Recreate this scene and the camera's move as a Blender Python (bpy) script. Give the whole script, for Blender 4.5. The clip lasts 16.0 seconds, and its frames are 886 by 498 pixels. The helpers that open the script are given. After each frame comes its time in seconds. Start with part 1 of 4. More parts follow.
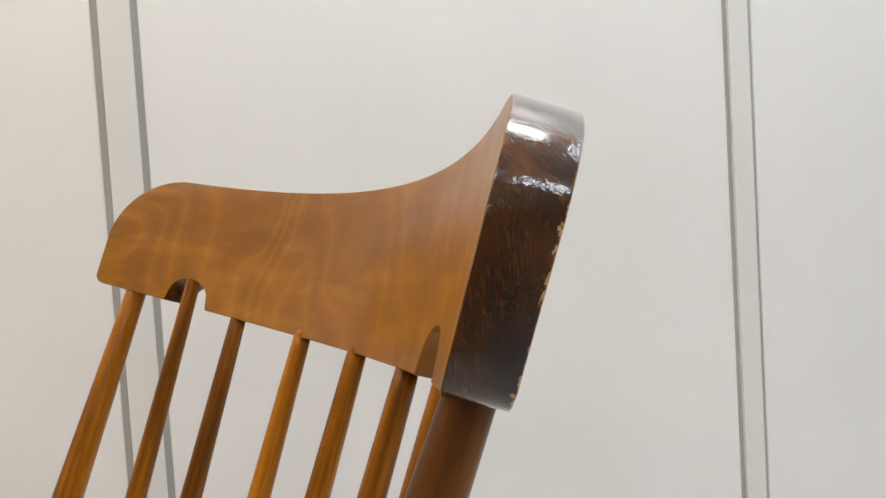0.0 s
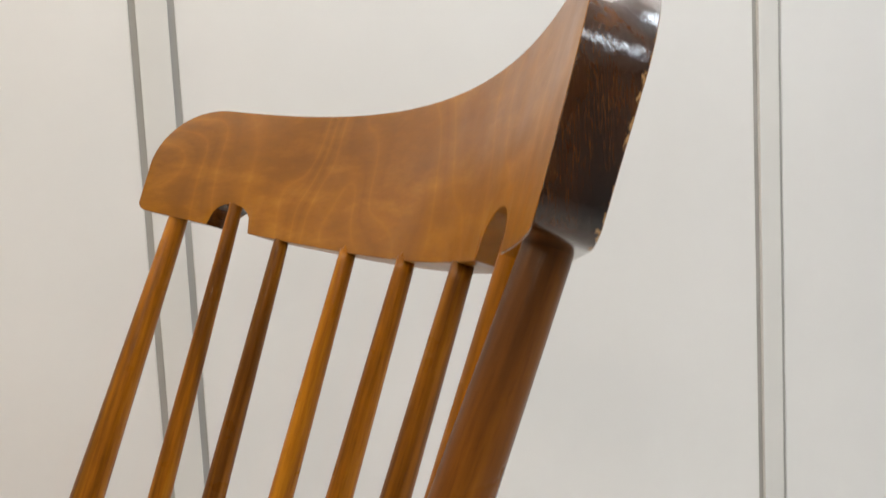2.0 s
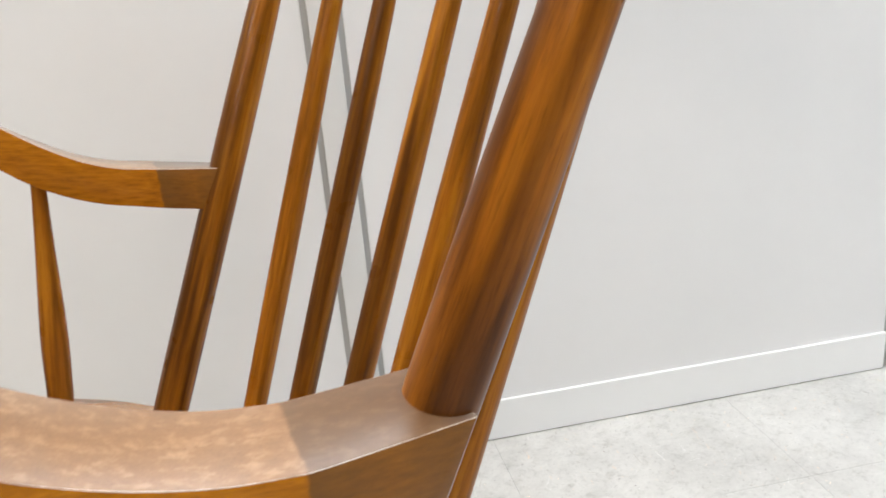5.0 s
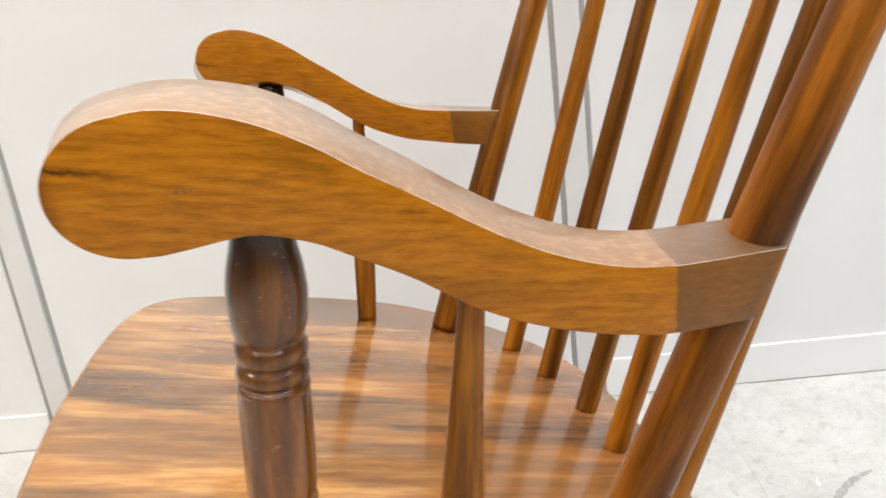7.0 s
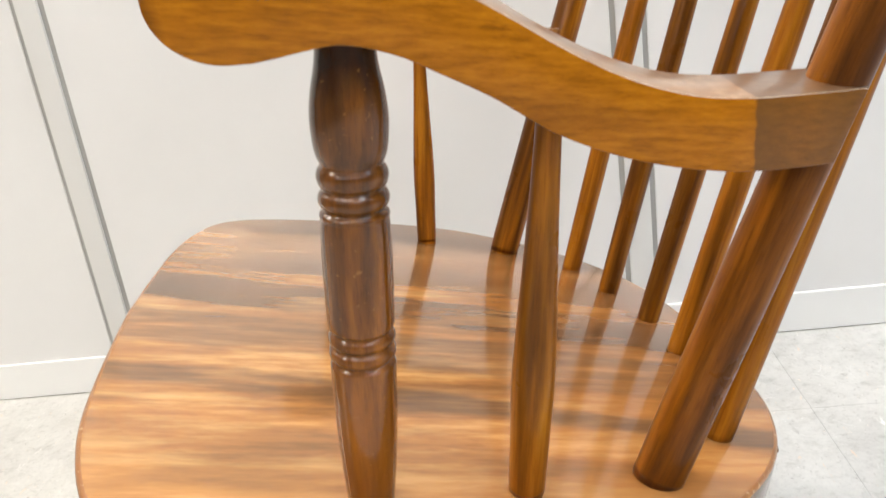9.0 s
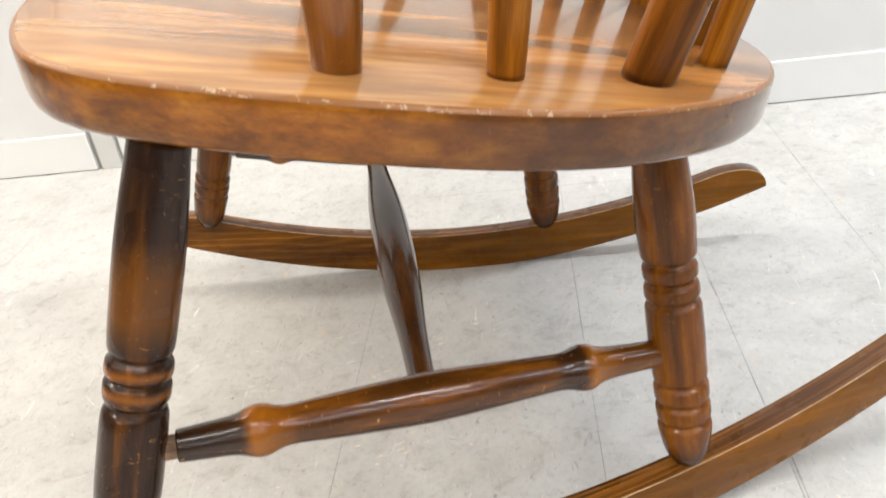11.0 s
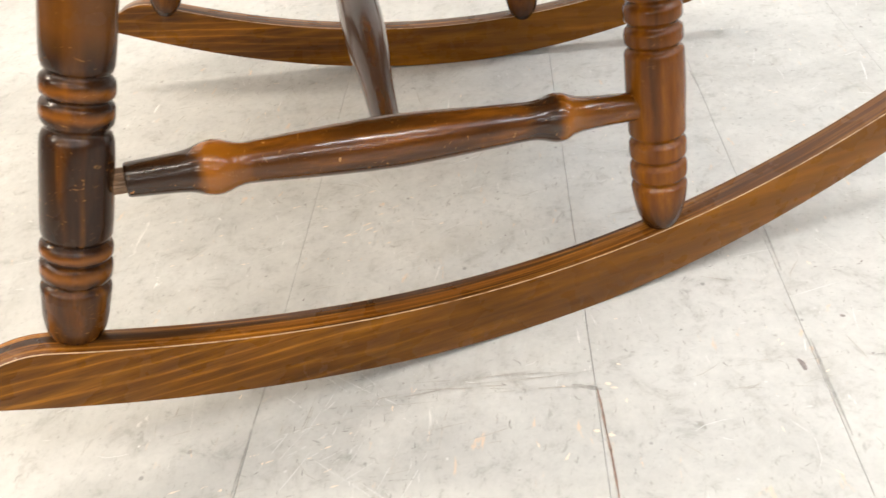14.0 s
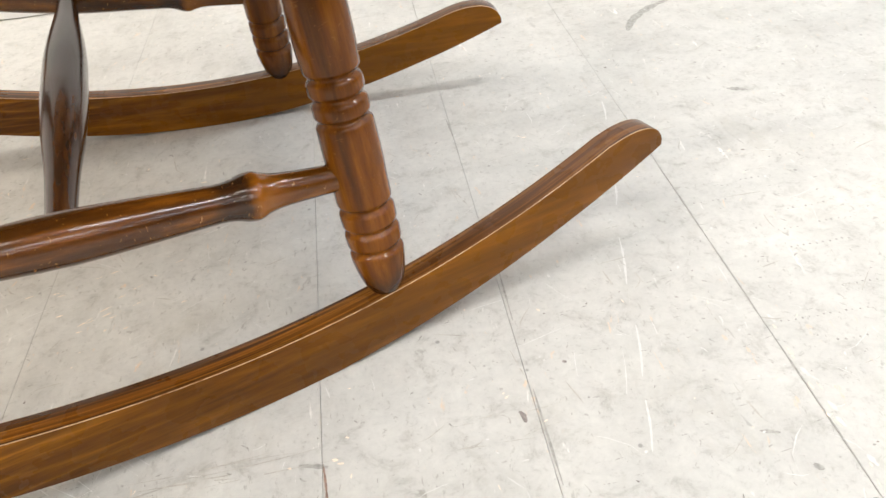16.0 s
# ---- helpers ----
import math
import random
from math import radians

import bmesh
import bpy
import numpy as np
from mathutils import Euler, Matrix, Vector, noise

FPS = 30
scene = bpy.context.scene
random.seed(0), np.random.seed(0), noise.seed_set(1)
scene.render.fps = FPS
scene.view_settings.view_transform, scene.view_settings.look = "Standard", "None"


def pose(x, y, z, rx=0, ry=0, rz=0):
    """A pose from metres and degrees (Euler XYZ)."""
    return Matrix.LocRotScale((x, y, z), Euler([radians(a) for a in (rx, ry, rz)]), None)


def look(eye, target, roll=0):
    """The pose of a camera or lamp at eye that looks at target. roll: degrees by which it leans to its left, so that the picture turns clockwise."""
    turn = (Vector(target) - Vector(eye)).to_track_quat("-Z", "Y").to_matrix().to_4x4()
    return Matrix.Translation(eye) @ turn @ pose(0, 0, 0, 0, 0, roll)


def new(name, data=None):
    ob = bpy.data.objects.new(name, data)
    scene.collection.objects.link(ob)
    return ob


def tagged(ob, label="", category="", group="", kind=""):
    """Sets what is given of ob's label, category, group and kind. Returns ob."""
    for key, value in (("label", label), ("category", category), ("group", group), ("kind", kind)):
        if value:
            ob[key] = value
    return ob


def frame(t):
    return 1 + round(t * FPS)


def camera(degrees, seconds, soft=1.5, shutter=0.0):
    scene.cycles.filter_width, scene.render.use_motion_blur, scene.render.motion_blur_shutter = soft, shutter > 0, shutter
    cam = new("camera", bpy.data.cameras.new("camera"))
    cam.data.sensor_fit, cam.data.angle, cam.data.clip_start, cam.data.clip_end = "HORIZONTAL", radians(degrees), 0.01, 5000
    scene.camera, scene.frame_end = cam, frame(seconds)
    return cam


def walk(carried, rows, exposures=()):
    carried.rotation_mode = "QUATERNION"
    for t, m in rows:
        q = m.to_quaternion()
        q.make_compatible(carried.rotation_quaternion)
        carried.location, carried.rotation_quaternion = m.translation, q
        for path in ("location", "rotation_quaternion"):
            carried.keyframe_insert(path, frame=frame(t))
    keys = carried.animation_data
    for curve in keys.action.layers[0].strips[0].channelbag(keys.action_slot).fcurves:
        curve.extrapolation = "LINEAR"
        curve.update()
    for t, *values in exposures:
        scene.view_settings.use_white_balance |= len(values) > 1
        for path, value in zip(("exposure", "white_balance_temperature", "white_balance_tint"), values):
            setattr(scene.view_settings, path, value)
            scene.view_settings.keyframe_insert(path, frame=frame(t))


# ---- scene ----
# The camera and its walk.
cam = camera(57.9, 16.0, soft=1.5, shutter=0.3)
PATH = [
    (0, (0.2730, -0.4573, 0.9567), (0.7836, 0.4010, 0.9057), -3.45),
    (0.5, (0.2693, -0.4560, 0.9534), (0.7751, 0.4047, 0.8958), -3.46),
    (1, (0.2672, -0.4583, 0.9549), (0.7675, 0.4053, 0.8920), -3.43),
    (1.5, (0.2585, -0.4575, 0.9536), (0.7531, 0.4081, 0.8757), -3.70),
    (1.8, (0.2521, -0.4558, 0.9397), (0.7511, 0.4066, 0.8541), -3.42),
    (2, (0.2456, -0.4582, 0.9244), (0.7416, 0.4058, 0.8372), -2.86),
    (2.5, (0.2397, -0.4615, 0.8795), (0.7295, 0.4027, 0.7646), -3.02),
    (3, (0.2309, -0.4530, 0.8381), (0.7055, 0.4123, 0.6769), -3.03),
    (3.5, (0.2219, -0.4473, 0.7949), (0.6778, 0.4170, 0.5820), -3.25),
    (4, (0.2026, -0.4453, 0.7482), (0.6389, 0.4163, 0.4888), -3.52),
    (6.5, (0.0811, -0.5409, 0.6872), (0.2741, 0.3797, 0.3477), -6.96),
    (7, (0.0439, -0.5677, 0.6960), (0.1930, 0.3694, 0.3803), -7.04),
    (7.5, (0.0167, -0.5880, 0.7036), (0.1363, 0.3582, 0.4031), -7.26),
    (8, (0.0194, -0.5887, 0.6959), (0.1161, 0.3614, 0.3991), -7.58),
    (10.5, (0.0109, -0.6044, 0.5194), (0.0908, 0.2893, 0.0779), -8.42),
    (11, (0.0031, -0.6147, 0.4900), (0.0760, 0.2568, 0.0050), -8.34),
    (11.5, (0.0004, -0.6276, 0.4546), (0.0635, 0.2198, -0.0726), -8.41),
    (12, (-0.0017, -0.6348, 0.4300), (0.0509, 0.1878, -0.1363), -8.29),
    (12.5, (-0.0023, -0.6369, 0.4184), (0.0389, 0.1642, -0.1788), -8.31),
    (13, (-0.0140, -0.6356, 0.4148), (0.0219, 0.1510, -0.2017), -8.34),
    (13.5, (-0.0205, -0.6349, 0.4115), (0.0212, 0.1444, -0.2138), -8.34),
    (14, (-0.0017, -0.6329, 0.4135), (0.0651, 0.1422, -0.2148), -7.99),
    (14.5, (0.0417, -0.6296, 0.4177), (0.1537, 0.1411, -0.2095), -7.07),
    (15, (0.0924, -0.6352, 0.4216), (0.2449, 0.1326, -0.2007), -6.54),
    (15.5, (0.1107, -0.6367, 0.4227), (0.3057, 0.1250, -0.1952), -6.28),
    (16, (0.1099, -0.6360, 0.4208), (0.3349, 0.1202, -0.1937), -6.09),
]
walk(cam, [(t, look(eye, target, roll)) for t, eye, target, roll in PATH],
     exposures=((0, -0.10, 6500, 10), (2.5, -0.05, 6600, 10), (4, 0.06, 6200, 10), (6.5, 0.42, 6200, 10), (8, 0.36, 6300, 10), (10.5, 0.50, 6180, 10), (13, 0.60, 6480, 10), (14.5, 0.56, 6500, 10), (16, 0.44, 6450, 10)))

# ---- world and lights ----
world = bpy.data.worlds.new("world")
scene.world = world
world.use_nodes = True
world.node_tree.nodes["Background"].inputs[0].default_value = (0.9, 0.95, 1.0, 1)
world.node_tree.nodes["Background"].inputs[1].default_value = 0.02
LAMP_POWER = 14.0


# ---- mesh helpers ----
def part(name, bm, material, parent=None, label="", m=None, smooth=True):
    """Links a bmesh as one mesh object, under a thing or part where one is given."""
    mesh = bpy.data.meshes.new(name)
    bmesh.ops.recalc_face_normals(bm, faces=bm.faces)
    bm.to_mesh(mesh)
    bm.free()
    mesh.materials.append(material)
    if smooth:
        mesh.polygons.foreach_set("use_smooth", [True] * len(mesh.polygons))
    ob = new(name, mesh)
    if m is not None:
        ob.matrix_basis = m
    if parent is not None:
        ob.parent = parent
    if label:
        tagged(ob, label)
    return ob


def again(ob, m, parent=None):
    """One more object on the same mesh."""
    twin = new(ob.name.split(".")[0], ob.data)
    twin.matrix_basis = m
    if parent is not None:
        twin.parent = parent
    return twin


def bevelled(ob, width, segments=2, angle=35, slot=-1):
    mod = ob.modifiers.new("bevel", "BEVEL")
    mod.material = slot
    mod.width, mod.segments, mod.limit_method, mod.angle_limit = width, segments, "ANGLE", radians(angle)
    mod.harden_normals = False
    return ob


def along(a, b):
    """The pose whose z axis runs from a to b, standing at a."""
    a, b = Vector(a), Vector(b)
    return Matrix.Translation(a) @ (b - a).to_track_quat("Z", "Y").to_matrix().to_4x4()


def curve_points(pts, n):
    """A smooth curve of n steps a stretch through a few points."""
    out = []
    for i in range(len(pts) - 1):
        p0, p1 = pts[max(i - 1, 0)], pts[i]
        p2, p3 = pts[i + 1], pts[min(i + 2, len(pts) - 1)]
        for k in range(n):
            t = k / n
            out.append(tuple(0.5 * (2 * b + (c - a) * t + (2 * a - 5 * b + 4 * c - d) * t * t + (3 * b - a - 3 * c + d) * t ** 3)
                             for a, b, c, d in zip(p0, p1, p2, p3)))
    return out + [tuple(pts[-1])]


def smooth_value(pts, x):
    """A value on a smooth line through (x, value) points in rising order."""
    if x <= pts[0][0]:
        return pts[0][1]
    for i in range(len(pts) - 1):
        if x <= pts[i + 1][0]:
            (x0, y0), (x1, y1) = pts[i], pts[i + 1]
            xa, ya = pts[max(i - 1, 0)]
            xb, yb = pts[min(i + 2, len(pts) - 1)]
            h = x1 - x0
            m0, m1 = (y1 - ya) / (x1 - xa) * h, (yb - y0) / (xb - x0) * h
            t = (x - x0) / h
            return ((2 * t ** 3 - 3 * t * t + 1) * y0 + (t ** 3 - 2 * t * t + t) * m0
                    + (3 * t * t - 2 * t ** 3) * y1 + (t ** 3 - t * t) * m1)
    return pts[-1][1]


def eased(a):
    a = min(max(a, 0.0), 1.0)
    return a * a * (3 - 2 * a)


def lathe(profile, steps=40, fine=3):
    """A turned piece about the z axis from (height, radius) points."""
    bm = bmesh.new()
    rings = []
    for s, r in curve_points(profile, fine):
        r = max(r, 0.0004)
        rings.append([bm.verts.new((r * math.cos(2 * math.pi * k / steps), r * math.sin(2 * math.pi * k / steps), s)) for k in range(steps)])
    for a, b in zip(rings, rings[1:]):
        for k in range(steps):
            bm.faces.new((a[k], a[(k + 1) % steps], b[(k + 1) % steps], b[k]))
    bm.faces.new(rings[0][::-1])
    bm.faces.new(rings[-1])
    return bm


def ringed(body, grooves, depth, half):
    """A turned profile with rounded grooves cut into a smooth body, and the beads between them left proud."""
    low, high = body[0][0], body[-1][0]
    heights = {low + (high - low) * k / 60 for k in range(61)} | {h for h, _ in body[:5]} | {g + half * f / 3 for g in grooves for f in range(-6, 7)}
    return [(h, smooth_value(body, h) - sum(depth * math.exp(-((h - g) / half) ** 2) for g in grooves)) for h in sorted(heights)]


def box(bm, x0, x1, y0, y1, z0, z1):
    v = [bm.verts.new(p) for p in ((x0, y0, z0), (x1, y0, z0), (x1, y1, z0), (x0, y1, z0), (x0, y0, z1), (x1, y0, z1), (x1, y1, z1), (x0, y1, z1))]
    for f in ((3, 2, 1, 0), (4, 5, 6, 7), (0, 1, 5, 4), (1, 2, 6, 5), (2, 3, 7, 6), (3, 0, 4, 7)):
        bm.faces.new([v[i] for i in f])


def board(columns, rows=1):
    """A board from columns of (near bottom, near top, far bottom, far top) corners."""
    bm = bmesh.new()
    near, far = [], []
    for nb, nt, fb, ft in columns:
        nb, nt, fb, ft = (Vector(p) for p in (nb, nt, fb, ft))
        near.append([bm.verts.new(nb.lerp(nt, k / rows)) for k in range(rows + 1)])
        far.append([bm.verts.new(fb.lerp(ft, k / rows)) for k in range(rows + 1)])
    for i in range(len(columns) - 1):
        for k in range(rows):
            bm.faces.new((near[i][k], near[i + 1][k], near[i + 1][k + 1], near[i][k + 1]))
            bm.faces.new((far[i][k + 1], far[i + 1][k + 1], far[i + 1][k], far[i][k]))
        bm.faces.new((near[i][rows], near[i + 1][rows], far[i + 1][rows], far[i][rows]))
        bm.faces.new((near[i + 1][0], near[i][0], far[i][0], far[i + 1][0]))
    for k in range(rows):
        bm.faces.new((near[0][k], near[0][k + 1], far[0][k + 1], far[0][k]))
        bm.faces.new((near[-1][k + 1], near[-1][k], far[-1][k], far[-1][k + 1]))
    return bm


# ---- materials ----
def nodes_of(name):
    mat = bpy.data.materials.new(name)
    mat.use_nodes = True
    tree = mat.node_tree
    return mat, tree, tree.nodes["Principled BSDF"]


def add(tree, kind, **values):
    node = tree.nodes.new(kind)
    for key, value in values.items():
        if key == "operation":
            node.operation = value
        elif key == "wave_type":
            node.wave_type = value
        elif key == "bands_direction":
            node.bands_direction = value
        else:
            node.inputs[key].default_value = value
    return node


def ramp(tree, source, stops):
    node = tree.nodes.new("ShaderNodeValToRGB")
    while len(node.color_ramp.elements) < len(stops):
        node.color_ramp.elements.new(0.5)
    for element, (at, colour) in zip(node.color_ramp.elements, stops):
        element.position = at
        element.color = (*colour, 1) if len(colour) == 3 else colour
    tree.links.new(source, node.inputs[0])
    return node


def mix(tree, factor, a, b, kind="MIX"):
    node = tree.nodes.new("ShaderNodeMix")
    node.data_type, node.blend_type = "RGBA", kind
    for socket, value in ((node.inputs[0], factor), (node.inputs[6], a), (node.inputs[7], b)):
        if isinstance(value, bpy.types.NodeSocket):
            tree.links.new(value, socket)
        elif isinstance(value, (int, float)):
            socket.default_value = value
        else:
            socket.default_value = (*value, 1)
    return node.outputs[2]


def wood(name, dark, mid, light, stretch=(1, 1, 0.06), scale=60, rough=0.28, blotch=9.0, cut=(0.40, 0.56), streak=0.85, lines=None, spec=0.14, coat=0.3, figure=0.0, soft=0.62, haze=0.07, relief=0.06, edge=None, zones=None, flecks=0.0, crisp=3.0, ripples=130.0, start=(0, 0, 0), pore=0.35, tilt=0.0):
    """Varnished wood: the grain runs along the axis with the small stretch, with darker streaks, pores and worn gloss."""
    mat, tree, bsdf = nodes_of(name)
    link = tree.links.new
    where = add(tree, "ShaderNodeTexCoord")
    info = add(tree, "ShaderNodeObjectInfo")
    shift = add(tree, "ShaderNodeVectorMath", operation="SCALE")
    shift.inputs[0].default_value = (7.1, 3.7, 5.3)
    link(info.outputs["Random"], shift.inputs["Scale"])
    place = add(tree, "ShaderNodeVectorMath", operation="ADD")
    link(where.outputs["Object"], place.inputs[0])
    link(shift.outputs[0], place.inputs[1])
    turn = add(tree, "ShaderNodeMapping")
    turn.inputs["Scale"].default_value, turn.inputs["Location"].default_value = stretch, start
    lean = add(tree, "ShaderNodeVectorRotate")
    lean.rotation_type = "Y_AXIS"
    lean.inputs["Angle"].default_value = radians(tilt)
    link(place.outputs[0], lean.inputs["Vector"])
    link(lean.outputs[0], turn.inputs["Vector"])
    coarse = add(tree, "ShaderNodeTexNoise", Scale=blotch, Detail=crisp, Roughness=0.6, Distortion=0.25)
    grain = add(tree, "ShaderNodeTexNoise", Scale=scale, Detail=5.0, Roughness=0.6, Distortion=0.1)
    fine = add(tree, "ShaderNodeTexNoise", Scale=scale * 6, Detail=3.0, Roughness=0.7)
    for n in (grain, fine, coarse):
        link(turn.outputs[0], n.inputs["Vector"])
    base = ramp(tree, grain.outputs["Fac"], ((0.34, tuple(c * soft for c in mid)), (0.5, mid), (0.66, light)))
    mask = ramp(tree, coarse.outputs["Fac"], ((cut[0], (streak,) * 3), (cut[1], (0, 0, 0))))
    colour = mix(tree, mask.outputs[0], base.outputs[0], dark)
    if lines:
        turned = add(tree, "ShaderNodeMapping")
        turned.inputs["Scale"].default_value, turned.inputs["Rotation"].default_value = lines[1], lines[2]
        link(place.outputs[0], turned.inputs["Vector"])
        wave = add(tree, "ShaderNodeTexWave", wave_type="BANDS", bands_direction="Z", Scale=lines[0], Distortion=lines[3], Detail=2.0)
        wave.inputs["Detail Scale"].default_value = 0.8
        link(turned.outputs[0], wave.inputs["Vector"])
        bands = ramp(tree, wave.outputs["Fac"], ((0.0, (0.88, 0.86, 0.82)), (0.5, (1, 1, 1)), (0.86, (1.05, 1.05, 1.04)), (0.97, (1.75, 1.85, 2.3))))
        extent = add(tree, "ShaderNodeSeparateXYZ")
        link(where.outputs["Object"], extent.inputs[0])
        fade = add(tree, "ShaderNodeMapRange")
        fade.inputs["From Min"].default_value, fade.inputs["From Max"].default_value = lines[5]
        fade.inputs["To Min"].default_value, fade.inputs["To Max"].default_value = lines[4], lines[4] * 0.15
        link(extent.outputs["X"], fade.inputs["Value"])
        colour = mix(tree, fade.outputs[0], colour, bands.outputs[0], "MULTIPLY")
    if figure:
        warp = add(tree, "ShaderNodeTexNoise", Scale=6.5, Detail=1.2, Roughness=0.4, Distortion=0.5)
        link(where.outputs["Object"], warp.inputs["Vector"])
        split = add(tree, "ShaderNodeSeparateXYZ")
        link(where.outputs["Object"], split.inputs[0])
        across = add(tree, "ShaderNodeMath", operation="MULTIPLY")
        across.inputs[1].default_value = figure
        link(split.outputs["Y"], across.inputs[0])
        ring = add(tree, "ShaderNodeMath", operation="MULTIPLY_ADD")
        ring.inputs[1].default_value = 19.0
        link(warp.outputs["Fac"], ring.inputs[0])
        rise = add(tree, "ShaderNodeMath", operation="MULTIPLY_ADD")
        rise.inputs[1].default_value = -22.0
        link(split.outputs["Z"], rise.inputs[0])
        link(across.outputs[0], rise.inputs[2])
        link(rise.outputs[0], ring.inputs[2])
        fold = add(tree, "ShaderNodeMath", operation="PINGPONG")
        fold.inputs[1].default_value = 1.0
        link(ring.outputs[0], fold.inputs[0])
        bands = ramp(tree, fold.outputs[0], ((0.0, (0.86, 0.82, 0.76)), (0.35, (0.96, 0.95, 0.93)), (0.60, (1.0, 1.0, 1.0)), (0.85, (1.12, 1.12, 1.14)), (1.0, (1.30, 1.34, 1.48))))
        colour = mix(tree, 0.62, colour, bands.outputs[0], "MULTIPLY")
    pores = ramp(tree, fine.outputs["Fac"], ((0.36, (0.50, 0.45, 0.40)), (0.47, (1, 1, 1)), (0.62, (1.12, 1.12, 1.12))))
    colour = mix(tree, pore, colour, pores.outputs[0], "MULTIPLY")
    for axis, lo, hi, stops, tone in zones or ():
        spot = add(tree, "ShaderNodeSeparateXYZ")
        link(where.outputs["Object"], spot.inputs[0])
        stray = add(tree, "ShaderNodeTexNoise", Scale=70.0, Detail=4.0)
        link(place.outputs[0], stray.inputs["Vector"])
        wander = add(tree, "ShaderNodeMath", operation="MULTIPLY_ADD")
        wander.inputs[1].default_value = 0.006
        link(stray.outputs["Fac"], wander.inputs[0])
        link(spot.outputs[axis], wander.inputs[2])
        span = add(tree, "ShaderNodeMapRange")
        span.inputs["From Min"].default_value, span.inputs["From Max"].default_value = lo + 0.003, hi + 0.003
        link(wander.outputs[0], span.inputs["Value"])
        amount = ramp(tree, span.outputs[0], [((at - lo) / (hi - lo), (value,) * 3) for at, value in stops])
        colour = mix(tree, amount.outputs[0], colour, tone)
    if flecks:
        small = add(tree, "ShaderNodeTexNoise", Scale=260.0, Detail=2.0, Roughness=0.4, Distortion=2.5)
        squeeze = add(tree, "ShaderNodeMapping")
        squeeze.inputs["Scale"].default_value = tuple(1.0 if c < 0.5 else 0.45 for c in stretch)
        link(place.outputs[0], squeeze.inputs["Vector"])
        link(squeeze.outputs[0], small.inputs["Vector"])
        dash = ramp(tree, small.outputs["Fac"], ((0.70, (0, 0, 0)), (0.74, (flecks,) * 3)))
        colour = mix(tree, dash.outputs[0], colour, (0.42, 0.19, 0.045))
    if edge:
        colour = edge(tree, where, colour)
    link(colour, bsdf.inputs["Base Color"])
    bsdf.inputs["Specular IOR Level"].default_value = spec
    bsdf.inputs["Coat Weight"].default_value = coat
    bsdf.inputs["Coat IOR"].default_value = 1.5
    bsdf.inputs["Coat Roughness"].default_value = haze
    wear = add(tree, "ShaderNodeTexNoise", Scale=35.0, Detail=4.0)
    link(place.outputs[0], wear.inputs["Vector"])
    gloss = add(tree, "ShaderNodeMapRange")
    gloss.inputs["To Min"].default_value, gloss.inputs["To Max"].default_value = max(rough - 0.08, 0.08), rough + 0.12
    link(wear.outputs["Fac"], gloss.inputs["Value"])
    link(gloss.outputs[0], bsdf.inputs["Roughness"])
    ripple = add(tree, "ShaderNodeTexNoise", Scale=ripples, Detail=2.0)
    link(place.outputs[0], ripple.inputs["Vector"])
    total = add(tree, "ShaderNodeMath", operation="ADD")
    link(fine.outputs["Fac"], total.inputs[0])
    link(ripple.outputs["Fac"], total.inputs[1])
    bump = add(tree, "ShaderNodeBump", Strength=relief, Distance=0.0005)
    link(total.outputs[0], bump.inputs["Height"])
    link(bump.outputs[0], bsdf.inputs["Normal"])
    link(bump.outputs[0], bsdf.inputs["Coat Normal"])
    return mat


def painted(name, colour, rough=0.4, variation=0.05, scale=3.0, metal=0.0, bump_size=400.0, spec=0.5):
    mat, tree, bsdf = nodes_of(name)
    where = add(tree, "ShaderNodeTexCoord")
    cloud = add(tree, "ShaderNodeTexNoise", Scale=scale, Detail=5.0, Roughness=0.6)
    tree.links.new(where.outputs["Object"], cloud.inputs["Vector"])
    lo, hi = tuple(c * (1 - variation) for c in colour), tuple(min(c * (1 + variation), 0.95) for c in colour)
    tone = ramp(tree, cloud.outputs["Fac"], ((0.35, lo), (0.65, hi)))
    tree.links.new(tone.outputs[0], bsdf.inputs["Base Color"])
    bsdf.inputs["Roughness"].default_value = rough
    bsdf.inputs["Metallic"].default_value = metal
    bsdf.inputs["Specular IOR Level"].default_value = spec
    peel = add(tree, "ShaderNodeTexNoise", Scale=bump_size, Detail=2.0)
    tree.links.new(where.outputs["Object"], peel.inputs["Vector"])
    bump = add(tree, "ShaderNodeBump", Strength=0.05, Distance=0.0004)
    tree.links.new(peel.outputs["Fac"], bump.inputs["Height"])
    tree.links.new(bump.outputs[0], bsdf.inputs["Normal"])
    return mat


